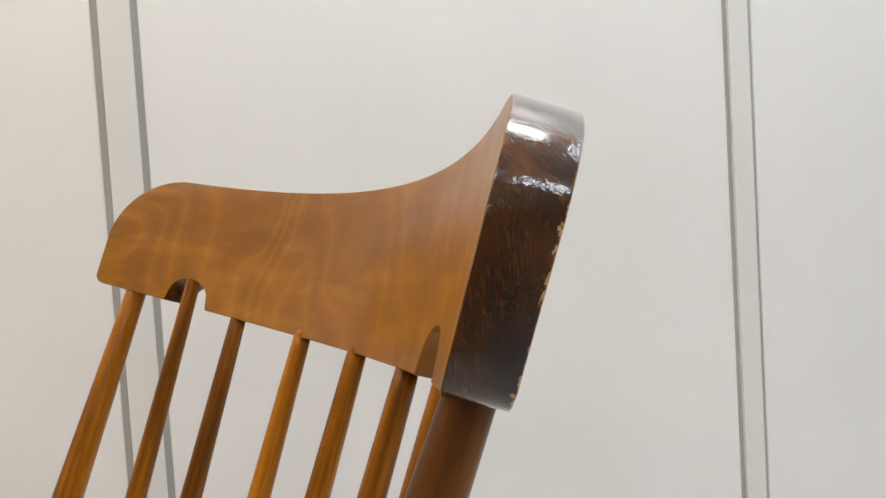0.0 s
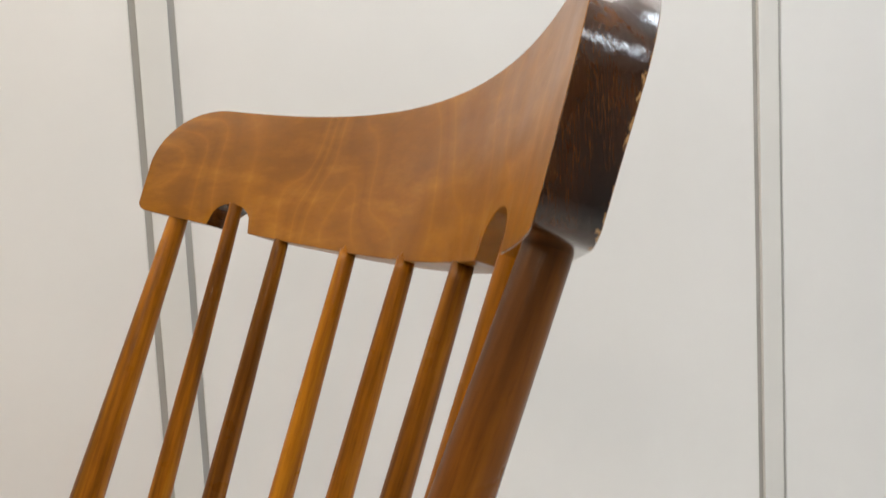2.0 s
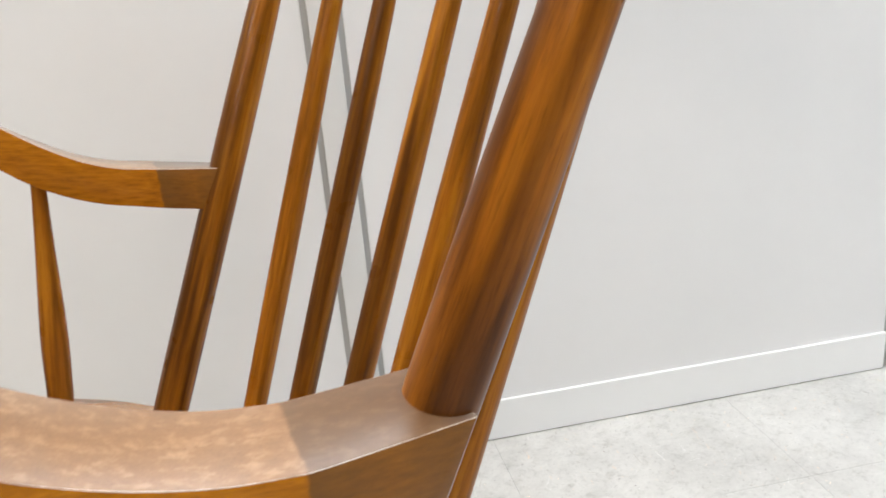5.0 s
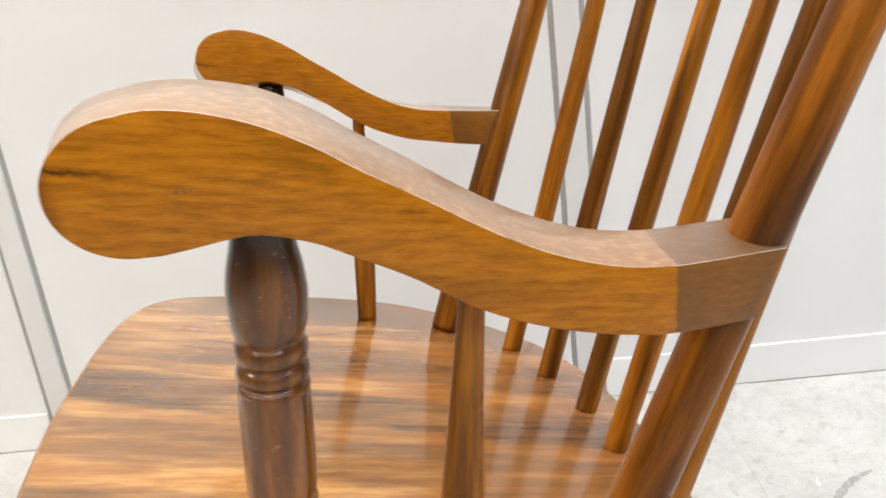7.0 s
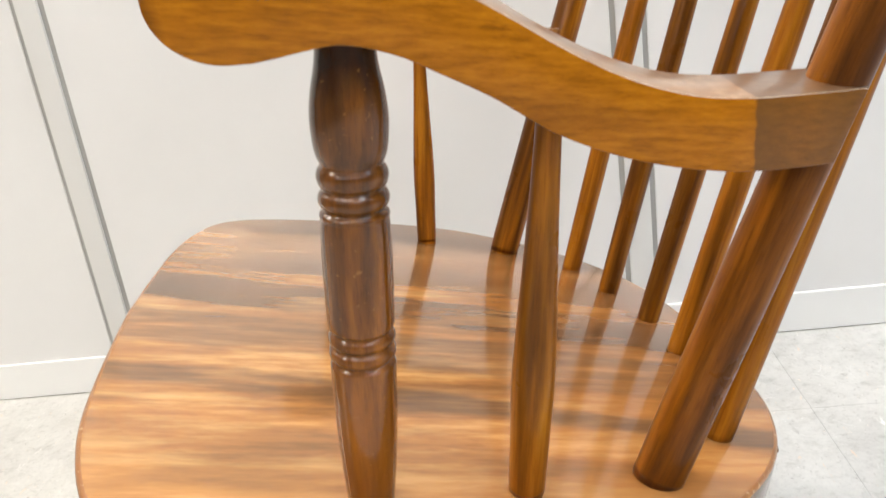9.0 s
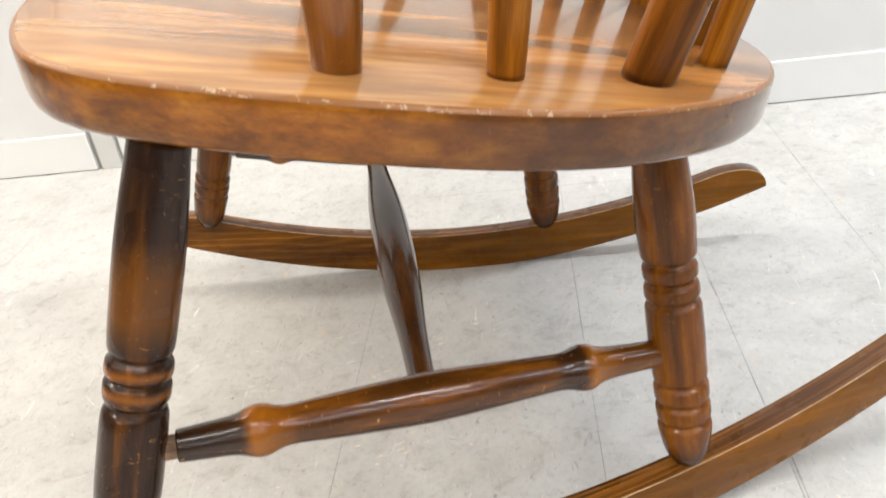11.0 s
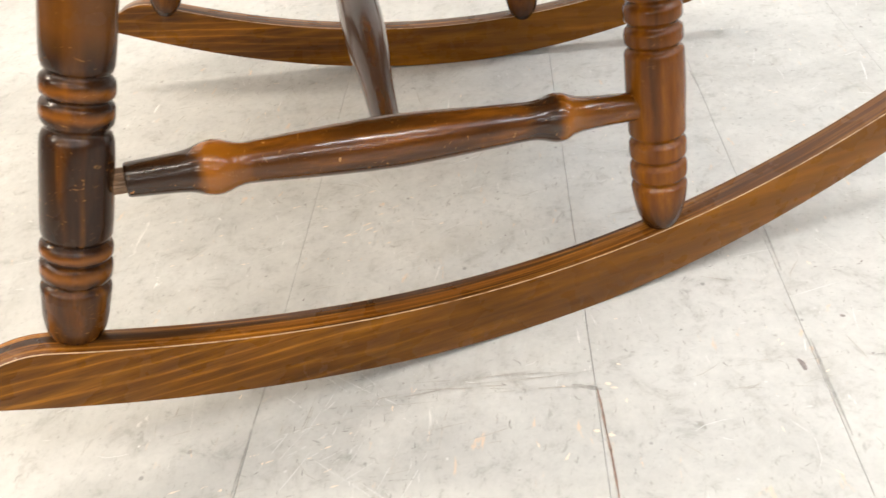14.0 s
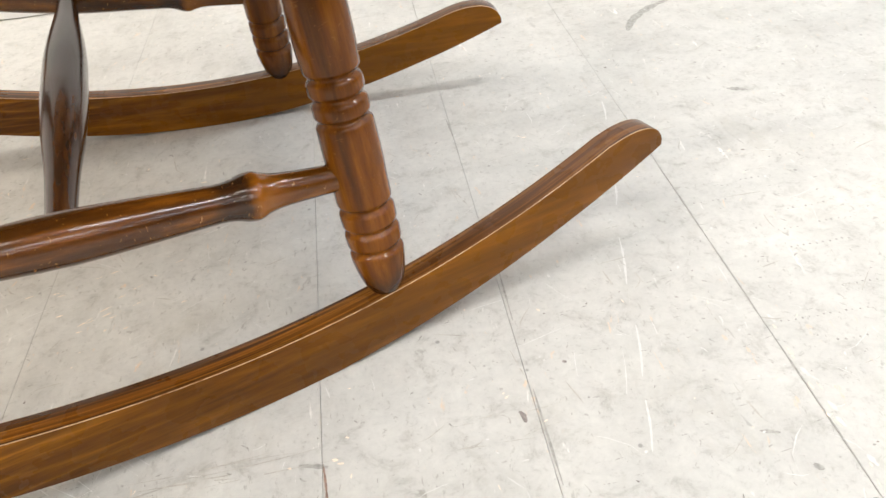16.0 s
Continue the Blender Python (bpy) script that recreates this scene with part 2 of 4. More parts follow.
def chipped(tree, where, colour):
    """Bare pale wood where the varnish has chipped off along the back edge, and fine cracks across."""
    link = tree.links.new
    along_n = add(tree, "ShaderNodeVectorMath", operation="DOT_PRODUCT")
    lean, taper = radians(20.6), 0.055
    across = Vector((math.cos(lean) - taper * math.sin(lean), 0, -math.sin(lean) - taper * math.cos(lean)))
    along_n.inputs[1].default_value = across
    link(where.outputs["Object"], along_n.inputs[0])
    split = add(tree, "ShaderNodeSeparateXYZ")
    link(where.outputs["Object"], split.inputs[0])
    square = add(tree, "ShaderNodeMath", operation="MULTIPLY")
    link(split.outputs["Y"], square.inputs[0])
    link(split.outputs["Y"], square.inputs[1])
    bow = add(tree, "ShaderNodeMath", operation="MULTIPLY_ADD")
    bow.inputs[1].default_value = 1.125
    link(square.outputs[0], bow.inputs[0])
    link(along_n.outputs["Value"], bow.inputs[2])
    ragged = add(tree, "ShaderNodeTexNoise", Scale=210.0, Detail=4.0, Roughness=0.7)
    link(where.outputs["Object"], ragged.inputs["Vector"])
    jag = add(tree, "ShaderNodeMath", operation="MULTIPLY_ADD")
    jag.inputs[1].default_value = 0.012
    link(ragged.outputs["Fac"], jag.inputs[0])
    link(bow.outputs[0], jag.inputs[2])
    start = across.dot(Vector((0.460, 0, 0.877))) + 0.0190
    reach = add(tree, "ShaderNodeMapRange")
    reach.inputs["From Min"].default_value, reach.inputs["From Max"].default_value = start + 0.0052, start + 0.0060
    link(jag.outputs[0], reach.inputs["Value"])
    squash = add(tree, "ShaderNodeMapping")
    squash.inputs["Scale"].default_value = (1.0, 1.0, 0.07)
    link(where.outputs["Object"], squash.inputs["Vector"])
    crack = add(tree, "ShaderNodeTexNoise", Scale=900.0, Detail=2.0, Roughness=0.5, Distortion=0.1)
    link(squash.outputs[0], crack.inputs["Vector"])
    split_line = ramp(tree, crack.outputs["Fac"], ((0.480, (0, 0, 0)), (0.5, (0.32,) * 3), (0.520, (0, 0, 0))))
    sparse = add(tree, "ShaderNodeTexNoise", Scale=90.0, Detail=3.0)
    link(where.outputs["Object"], sparse.inputs["Vector"])
    seen = ramp(tree, sparse.outputs["Fac"], ((0.42, (0, 0, 0)), (0.58, (1, 1, 1))))
    colour = mix(tree, mix(tree, 1.0, split_line.outputs[0], seen.outputs[0], "MULTIPLY"), colour, (0.26, 0.105, 0.022))
    return mix(tree, reach.outputs[0], colour, (0.42, 0.24, 0.10))


ARM_TILT = -11.0


def arm_marks(tree, where, colour):
    """A dark split beside the rounded front, and dark rubbing along the grain."""
    link = tree.links.new
    split = add(tree, "ShaderNodeSeparateXYZ")
    link(where.outputs["Object"], split.inputs[0])
    wander = add(tree, "ShaderNodeTexNoise", Scale=120.0, Detail=4.0, Roughness=0.6)
    link(where.outputs["Object"], wander.inputs["Vector"])
    line_z = add(tree, "ShaderNodeMath", operation="MULTIPLY_ADD")
    line_z.inputs[1].default_value = 0.006
    link(wander.outputs["Fac"], line_z.inputs[0])
    link(split.outputs["Z"], line_z.inputs[2])
    sag = add(tree, "ShaderNodeMath", operation="MULTIPLY_ADD")
    sag.inputs[1].default_value = 0.24
    link(split.outputs["X"], sag.inputs[0])
    link(line_z.outputs[0], sag.inputs[2])
    band = add(tree, "ShaderNodeMapRange")
    band.inputs["From Min"].default_value, band.inputs["From Max"].default_value = 0.6400, 0.6490
    link(sag.outputs[0], band.inputs["Value"])
    dark_line = ramp(tree, band.outputs[0], ((0.30, (0, 0, 0)), (0.46, (0.85,) * 3), (0.54, (0.85,) * 3), (0.62, (0.2,) * 3), (0.9, (0, 0, 0))))
    reach = add(tree, "ShaderNodeMapRange")
    reach.inputs["From Min"].default_value, reach.inputs["From Max"].default_value = -0.010, -0.040
    link(split.outputs["X"], reach.inputs["Value"])
    colour = mix(tree, mix(tree, 1.0, dark_line.outputs[0], reach.outputs[0], "MULTIPLY"), colour, (0.035, 0.011, 0.002))
    flat = add(tree, "ShaderNodeMapping")
    flat.inputs["Scale"].default_value = (0.09, 1, 1)
    lean = add(tree, "ShaderNodeVectorRotate")
    lean.rotation_type = "Y_AXIS"
    lean.inputs["Angle"].default_value = radians(ARM_TILT)
    link(where.outputs["Object"], lean.inputs["Vector"])
    link(lean.outputs[0], flat.inputs["Vector"])
    rub = add(tree, "ShaderNodeTexNoise", Scale=420.0, Detail=5.0, Roughness=0.7)
    link(flat.outputs[0], rub.inputs["Vector"])
    area = add(tree, "ShaderNodeTexNoise", Scale=22.0, Detail=2.0)
    link(where.outputs["Object"], area.inputs["Vector"])
    dashes = ramp(tree, rub.outputs["Fac"], ((0.54, (0, 0, 0)), (0.66, (0.5,) * 3)))
    gate = ramp(tree, area.outputs["Fac"], ((0.44, (0.12,) * 3), (0.60, (1, 1, 1))))
    return mix(tree, mix(tree, 1.0, dashes.outputs[0], gate.outputs[0], "MULTIPLY"), colour, (0.13, 0.042, 0.003))


def seat_bands(tree, where, colour):
    """Dark heartwood bands along the seat's grain, wavy and broken, between pale sapwood."""
    link = tree.links.new
    spread = add(tree, "ShaderNodeMapping")
    spread.inputs["Scale"].default_value = (0.35, 1, 1)
    link(where.outputs["Object"], spread.inputs["Vector"])
    wave = add(tree, "ShaderNodeTexNoise", Scale=22.0, Detail=4.0, Roughness=0.55)
    link(spread.outputs[0], wave.inputs["Vector"])
    split = add(tree, "ShaderNodeSeparateXYZ")
    link(where.outputs["Object"], split.inputs[0])
    shifted = add(tree, "ShaderNodeMath", operation="MULTIPLY_ADD")
    shifted.inputs[1].default_value = 0.036
    link(wave.outputs["Fac"], shifted.inputs[0])
    slant = add(tree, "ShaderNodeMath", operation="MULTIPLY_ADD")
    slant.inputs[1].default_value = 0.17
    link(split.outputs["X"], slant.inputs[0])
    link(split.outputs["Y"], slant.inputs[2])
    link(slant.outputs[0], shifted.inputs[2])
    span = add(tree, "ShaderNodeMapRange")
    span.inputs["From Min"].default_value, span.inputs["From Max"].default_value = -0.297, 0.303
    link(shifted.outputs[0], span.inputs["Value"])
    stops = SEAT_BANDS
    amount = ramp(tree, span.outputs[0], [((y + 0.3) / 0.6, (v,) * 3) for y, v in stops])
    broken = add(tree, "ShaderNodeTexNoise", Scale=9.0, Detail=5.0, Roughness=0.6)
    long = add(tree, "ShaderNodeMapping")
    long.inputs["Scale"].default_value = (0.5, 1.6, 1)
    link(where.outputs["Object"], long.inputs["Vector"])
    link(long.outputs[0], broken.inputs["Vector"])
    gate = ramp(tree, broken.outputs["Fac"], ((0.38, (0.55,) * 3), (0.52, (1, 1, 1))))
    thin = add(tree, "ShaderNodeMapping")
    thin.inputs["Scale"].default_value = (0.03, 1, 1)
    link(where.outputs["Object"], thin.inputs["Vector"])
    strands = add(tree, "ShaderNodeTexNoise", Scale=130.0, Detail=3.0, Roughness=0.6)
    link(thin.outputs[0], strands.inputs["Vector"])
    comb = ramp(tree, strands.outputs["Fac"], ((0.38, (0.72,) * 3), (0.55, (1, 1, 1))))
    mask = mix(tree, 1.0, mix(tree, 1.0, amount.outputs[0], gate.outputs[0], "MULTIPLY"), comb.outputs[0], "MULTIPLY")
    return mix(tree, mask, colour, (0.088, 0.049, 0.027))


SEAT_BANDS = ((-0.23, 0.0), (-0.19, 0.4), (-0.165, 0.45), (-0.155, 0.0), (-0.128, 0.05), (-0.118, 0.75), (-0.100, 0.75), (-0.093, 0.05), (-0.068, 0.05), (-0.060, 0.55), (-0.030, 0.6), (-0.022, 0.7), (-0.004, 0.65),
              (0.004, 0.25), (0.018, 0.35), (0.026, 0.95), (0.074, 0.95), (0.082, 0.05), (0.104, 0.05), (0.112, 0.55), (0.155, 0.6), (0.162, 0.1), (0.20, 0.15), (0.22, 0.35), (0.27, 0.3))
AMBER = wood("amber_wood", (0.040, 0.0130, 0.003), (0.295, 0.100, 0.005), (0.41, 0.158, 0.009), stretch=(1, 1, 0.06), scale=120, blotch=34, cut=(0.38, 0.51), streak=0.72, soft=0.62, pore=0.3, coat=0.20, spec=0.08)
# The post darkens towards its top, up to the crest rail.
POSTW = wood("post_wood", (0.034, 0.0100, 0.003), (0.245, 0.077, 0.004), (0.34, 0.118, 0.007), stretch=(1, 1, 0.09), scale=95, blotch=34, relief=0.015, cut=(0.37, 0.52), streak=0.7, soft=0.60, pore=0.35, coat=0.20, spec=0.08,
             zones=[("Z", 0.0, 0.62, ((0.44, 0.0), (0.50, 0.25), (0.60, 0.7)), (0.05, 0.020, 0.008))])
# The wood darkens over the lowest 3 cm of the leg.
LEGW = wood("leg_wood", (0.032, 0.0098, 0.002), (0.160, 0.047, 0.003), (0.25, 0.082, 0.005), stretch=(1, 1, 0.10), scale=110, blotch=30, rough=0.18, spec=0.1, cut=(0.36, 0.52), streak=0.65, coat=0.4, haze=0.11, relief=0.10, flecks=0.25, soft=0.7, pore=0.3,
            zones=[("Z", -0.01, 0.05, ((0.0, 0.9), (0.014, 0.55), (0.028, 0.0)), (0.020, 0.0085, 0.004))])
# Near-black over the last centimetre below the armrest, more orange near the base.
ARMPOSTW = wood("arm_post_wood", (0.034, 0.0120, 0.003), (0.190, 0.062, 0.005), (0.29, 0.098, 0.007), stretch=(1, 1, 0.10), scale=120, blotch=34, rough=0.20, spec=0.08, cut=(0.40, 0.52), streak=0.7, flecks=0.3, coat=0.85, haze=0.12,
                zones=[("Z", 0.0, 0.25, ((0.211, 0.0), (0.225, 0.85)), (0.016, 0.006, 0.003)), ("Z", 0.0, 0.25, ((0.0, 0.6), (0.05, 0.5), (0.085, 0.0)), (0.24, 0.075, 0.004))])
DARKW = wood("dark_wood", (0.022, 0.0085, 0.004), (0.115, 0.036, 0.004), (0.25, 0.082, 0.006), stretch=(1, 1, 0.12), scale=130, blotch=30, rough=0.24, spec=0.1, cut=(0.52, 0.62), streak=0.93, flecks=0.6, coat=0.45, haze=0.13, relief=0.10, soft=0.55,
             zones=[("Z", 0.0, 0.3, ((0.050, 0), (0.0545, 0.75), (0.059, 0), (0.062, 0), (0.066, 0.75), (0.070, 0), (0.142, 0), (0.1455, 0.8), (0.150, 0), (0.154, 0), (0.158, 0.8), (0.162, 0)), (0.28, 0.088, 0.006)),
                    ("Z", 0.0, 0.3, ((0.172, 0), (0.190, 0.45), (0.212, 0.4), (0.235, 0)), (0.25, 0.083, 0.006))])
STRETCHW = wood("stretcher_wood", (0.018, 0.0066, 0.002), (0.100, 0.031, 0.003), (0.21, 0.068, 0.005), stretch=(1, 1, 0.16), scale=110, blotch=34, rough=0.18, spec=0.1, cut=(0.40, 0.53), streak=0.7, coat=0.9, haze=0.11, relief=0.14, flecks=0.9,
                zones=[("Z", 0.0, 0.36, ((0.02, 0.9), (0.058, 0.85), (0.064, 0.0), (0.255, 0.0), (0.266, 0.8), (0.277, 0.8), (0.281, 0.0)), (0.026, 0.0120, 0.006)),
                       ("Z", 0.0, 0.36, ((0.061, 0.0), (0.066, 0.85), (0.078, 0.75), (0.092, 0.1), (0.280, 0.0), (0.286, 0.8), (0.294, 0.6), (0.31, 0.2)), (0.34, 0.110, 0.006))])
CROSSW = wood("cross_stretcher_wood", (0.012, 0.0052, 0.003), (0.065, 0.0210, 0.004), (0.12, 0.0390, 0.005), stretch=(1, 1, 0.15), scale=90, blotch=34, rough=0.2, coat=0.5, haze=0.11)
ARMW = wood("arm_wood", (0.12, 0.036, 0.002), (0.385, 0.133, 0.003), (0.46, 0.170, 0.005), stretch=(0.13, 1, 1), scale=380, rough=0.3, spec=0.08, coat=0.25, haze=0.1, blotch=20, cut=(0.30, 0.46), streak=0.45, soft=0.72, crisp=3.0, edge=arm_marks, tilt=ARM_TILT, pore=0.25,
            zones=[("X", 0.15, 0.26, ((0.1945, 0.0), (0.196, 0.8), (0.222, 0.6), (0.240, 0.75)), (0.115, 0.055, 0.016)),
                   ("X", -0.06, 0.1, ((-0.047, 0.6), (-0.042, 0.0)), (0.11, 0.033, 0.003))])
# Armrest top: low-angle glare is painted in as a paler base colour.
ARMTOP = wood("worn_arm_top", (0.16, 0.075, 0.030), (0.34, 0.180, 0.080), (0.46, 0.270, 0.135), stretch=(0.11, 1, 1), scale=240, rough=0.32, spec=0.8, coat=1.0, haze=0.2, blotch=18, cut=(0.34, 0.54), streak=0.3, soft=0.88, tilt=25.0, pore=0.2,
              zones=[("X", 0.15, 0.26, ((0.1945, 0.0), (0.196, 0.7), (0.222, 0.7)), (0.10, 0.050, 0.018))])
ROCKW = wood("rocker_wood", (0.055, 0.018, 0.003), (0.205, 0.072, 0.003), (0.29, 0.110, 0.006), stretch=(0.09, 1, 1), scale=110, rough=0.26, blotch=34, cut=(0.34, 0.56), streak=0.7, soft=0.66, coat=0.25, spec=0.1,
             lines=(44, (0.12, 1, 1), (0, radians(-40), 0), 7.0, 0.85, (-0.30, -0.16)),
             zones=[("X", -0.3, 0.26, ((-0.12, 0.0), (0.02, 0.25), (0.2, 0.35)), (0.31, 0.113, 0.005))])
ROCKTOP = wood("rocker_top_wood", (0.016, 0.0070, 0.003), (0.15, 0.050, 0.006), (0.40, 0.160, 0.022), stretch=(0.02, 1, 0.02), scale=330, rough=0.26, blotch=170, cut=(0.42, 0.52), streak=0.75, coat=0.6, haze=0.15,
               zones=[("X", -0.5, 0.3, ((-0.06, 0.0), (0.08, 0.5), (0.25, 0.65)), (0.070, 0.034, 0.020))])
CRESTW = wood("crest_wood", (0.13, 0.044, 0.003), (0.275, 0.103, 0.004), (0.345, 0.139, 0.008), stretch=(0.5, 0.25, 1.0), scale=60, rough=0.34, spec=0.1, blotch=9, cut=(0.32, 0.58), streak=0.5, figure=36.0, soft=0.88, coat=0.3, haze=0.2, pore=0.08)
CRESTEND = wood("crest_end_wood", (0.007, 0.0032, 0.002), (0.050, 0.0165, 0.004), (0.125, 0.041, 0.006), stretch=(0.3, 1, 0.1), scale=160, rough=0.2, blotch=50, cut=(0.42, 0.6), streak=0.88, coat=1.0, spec=0.08, haze=0.06, relief=0.16, ripples=420.0, edge=chipped)
SEATW = wood("seat_wood", (0.074, 0.042, 0.027), (0.42, 0.190, 0.057), (0.60, 0.322, 0.112), stretch=(0.17, 1, 1), scale=62, rough=0.18, blotch=20.0, cut=(0.40, 0.50), streak=0.45, edge=seat_bands, coat=0.85, haze=0.10, soft=0.68, pore=0.2, crisp=5.0, start=(0.1, 0.27, 0.0),
             zones=[("Y", -0.3, 0.3, ((-0.285, 0.3), (-0.215, 0.2), (-0.19, 0.0)), (0.52, 0.270, 0.090)), ("X", -0.3, 0.3, ((0.02, 0.0), (0.15, 0.4), (0.29, 0.5)), (0.38, 0.135, 0.022))])
# Darker brown from the middle of the seat to its rear.
SEATEDGE = wood("seat_edge_wood", (0.065, 0.0190, 0.003), (0.27, 0.084, 0.004), (0.44, 0.160, 0.008), stretch=(0.35, 1, 1), scale=70, rough=0.2, spec=0.1, blotch=24, cut=(0.43, 0.485), streak=0.5, crisp=8.0, flecks=0.2, soft=0.6, coat=0.7, haze=0.05,
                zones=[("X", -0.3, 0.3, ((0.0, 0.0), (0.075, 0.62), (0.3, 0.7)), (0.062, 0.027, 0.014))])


def worn(name, base, bare, cover=(0.34, 0.50), size=45.0):
    """An arris: bare pale wood where the upper edge is rubbed, darker base colour where it faces sideways or down."""
    mat, tree, bsdf = nodes_of(name)
    link = tree.links.new
    where = add(tree, "ShaderNodeTexCoord")
    rub = add(tree, "ShaderNodeTexNoise", Scale=size, Detail=5.0, Roughness=0.75)
    link(where.outputs["Object"], rub.inputs["Vector"])
    tone = ramp(tree, rub.outputs["Fac"], ((cover[0], base), (cover[1], bare)))
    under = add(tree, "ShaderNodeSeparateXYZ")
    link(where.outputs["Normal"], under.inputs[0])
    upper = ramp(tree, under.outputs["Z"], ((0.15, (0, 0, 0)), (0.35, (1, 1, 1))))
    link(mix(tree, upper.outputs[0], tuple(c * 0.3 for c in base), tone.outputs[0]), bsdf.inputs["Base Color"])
    bsdf.inputs["Roughness"].default_value = 0.3
    bsdf.inputs["Coat Weight"].default_value = 0.3
    return mat


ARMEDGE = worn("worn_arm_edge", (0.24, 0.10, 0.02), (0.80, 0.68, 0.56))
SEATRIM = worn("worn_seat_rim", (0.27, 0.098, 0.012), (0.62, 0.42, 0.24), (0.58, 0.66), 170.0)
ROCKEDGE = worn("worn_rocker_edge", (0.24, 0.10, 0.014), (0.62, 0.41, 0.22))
WALLW = painted("white_panel", (0.74, 0.735, 0.73), rough=0.30, variation=0.02, spec=1.0)
TRIMW = painted("strip_metal", (0.66, 0.655, 0.64), rough=0.3, variation=0.02)
BASEW = painted("white_baseboard", (0.82, 0.82, 0.81), rough=0.4, variation=0.02)
GAPW = painted("groove_grey", (0.36, 0.355, 0.34), rough=0.6)
JOINTW = painted("floor_joint", (0.34, 0.315, 0.28), rough=0.8)
CEILW = painted("ceiling_white", (0.75, 0.75, 0.74), rough=0.8)
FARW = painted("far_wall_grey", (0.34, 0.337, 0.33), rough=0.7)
MARKW = painted("dark_scuff", (0.22, 0.19, 0.18), rough=0.6, variation=0.3, scale=300)
PALEW = painted("pale_scratch", (0.635, 0.63, 0.615), rough=0.6, variation=0.05, scale=300)
SCRAPEW = painted("grey_scrape", (0.44, 0.42, 0.385), rough=0.6, variation=0.15, scale=200)
CHIPW = painted("beige_chip", (0.80, 0.69, 0.57), rough=0.6, variation=0.12, scale=200)
STAINW = painted("brown_joint_stain", (0.27, 0.18, 0.14), rough=0.6, variation=0.35, scale=240)
GREYW = painted("grey_scuff", (0.34, 0.33, 0.31), rough=0.6, variation=0.25, scale=200)


def vinyl():
    """Worn light grey floor vinyl: clouds, mottling, grime flecks, pale scratches and warm chips."""
    mat, tree, bsdf = nodes_of("grey_vinyl")
    link = tree.links.new
    where = add(tree, "ShaderNodeTexCoord")
    at = where.outputs["Object"]

    def noise_at(scale, detail=4.0, rough=0.6, stretch=None, angle=0.0, distort=0.0):
        node = add(tree, "ShaderNodeTexNoise", Scale=scale, Detail=detail, Roughness=rough, Distortion=distort)
        if stretch:
            turn = add(tree, "ShaderNodeMapping")
            turn.inputs["Rotation"].default_value = (0, 0, radians(angle))
            turn.inputs["Scale"].default_value = stretch
            link(at, turn.inputs["Vector"])
            link(turn.outputs[0], node.inputs["Vector"])
        else:
            link(at, node.inputs["Vector"])
        return node.outputs["Fac"]

    colour = ramp(tree, noise_at(5.0, 6.0, 0.65), ((0.30, (0.43, 0.425, 0.412)), (0.5, (0.515, 0.509, 0.493)), (0.70, (0.58, 0.573, 0.556)))).outputs[0]
    mottle = ramp(tree, noise_at(38.0, 7.0, 0.75, None, 0, 0.4), ((0.28, (0.66, 0.65, 0.62)), (0.45, (0.99, 0.99, 0.98)), (0.72, (1.12, 1.12, 1.10)))).outputs[0]
    colour = mix(tree, 0.85, colour, mottle, "MULTIPLY")
    grit = ramp(tree, noise_at(150.0, 5.0, 0.75, None, 0, 0.5), ((0.28, (0.72, 0.71, 0.69)), (0.42, (1, 1, 1)), (0.70, (1.10, 1.10, 1.09)))).outputs[0]
    colour = mix(tree, 0.8, colour, grit, "MULTIPLY")
    grime = ramp(tree, noise_at(16.0, 6.0, 0.75, (1, 0.6, 1), 40, 0.6), ((0.56, (0, 0, 0)), (0.66, (0.26,) * 3))).outputs[0]
    colour = mix(tree, grime, colour, (0.40, 0.385, 0.34))
    patches = noise_at(9.0, 3.0, 0.5)
    gate = ramp(tree, patches, ((0.45, (0, 0, 0)), (0.62, (1, 1, 1)))).outputs[0]
    for angle, scale, stretch, low, tone, amount in ((20, 75, (1, 0.5, 1), 0.69, (0.36, 0.35, 0.33), 0.7), (-65, 85, (1, 0.5, 1), 0.68, (0.30, 0.285, 0.26), 0.75),
                                                      (75, 190, (1, 0.6, 1), 0.66, (0.34, 0.325, 0.30), 0.7), (-20, 80, (1, 0.2, 1), 0.70, (0.80, 0.78, 0.75), 0.8),
                                                      (50, 95, (1, 0.3, 1), 0.69, (0.70, 0.54, 0.40), 0.8)):
        fleck = ramp(tree, noise_at(scale, 5.0, 0.65, stretch, angle, 0.8), ((low - 0.035, (0, 0, 0)), (low + 0.02, (amount,) * 3))).outputs[0]
        if tone[0] < 0.32:
            fleck = mix(tree, 1.0, fleck, gate, "MULTIPLY")
        colour = mix(tree, fleck, colour, tone)
    cells = add(tree, "ShaderNodeTexVoronoi", Scale=34.0)
    link(at, cells.inputs["Vector"])
    speck = ramp(tree, cells.outputs["Distance"], ((0.045, (0.8,) * 3), (0.07, (0, 0, 0)))).outputs[0]
    pick = add(tree, "ShaderNodeSeparateColor")
    link(cells.outputs["Color"], pick.inputs[0])
    some = ramp(tree, pick.outputs[0], ((0.72, (0, 0, 0)), (0.74, (1, 1, 1)))).outputs[0]
    colour = mix(tree, mix(tree, 1.0, speck, some, "MULTIPLY"), colour, (0.27, 0.26, 0.25))
    link(colour, bsdf.inputs["Base Color"])
    gloss = add(tree, "ShaderNodeMapRange")
    gloss.inputs["To Min"].default_value, gloss.inputs["To Max"].default_value = 0.32, 0.6
    link(noise_at(14.0), gloss.inputs["Value"])
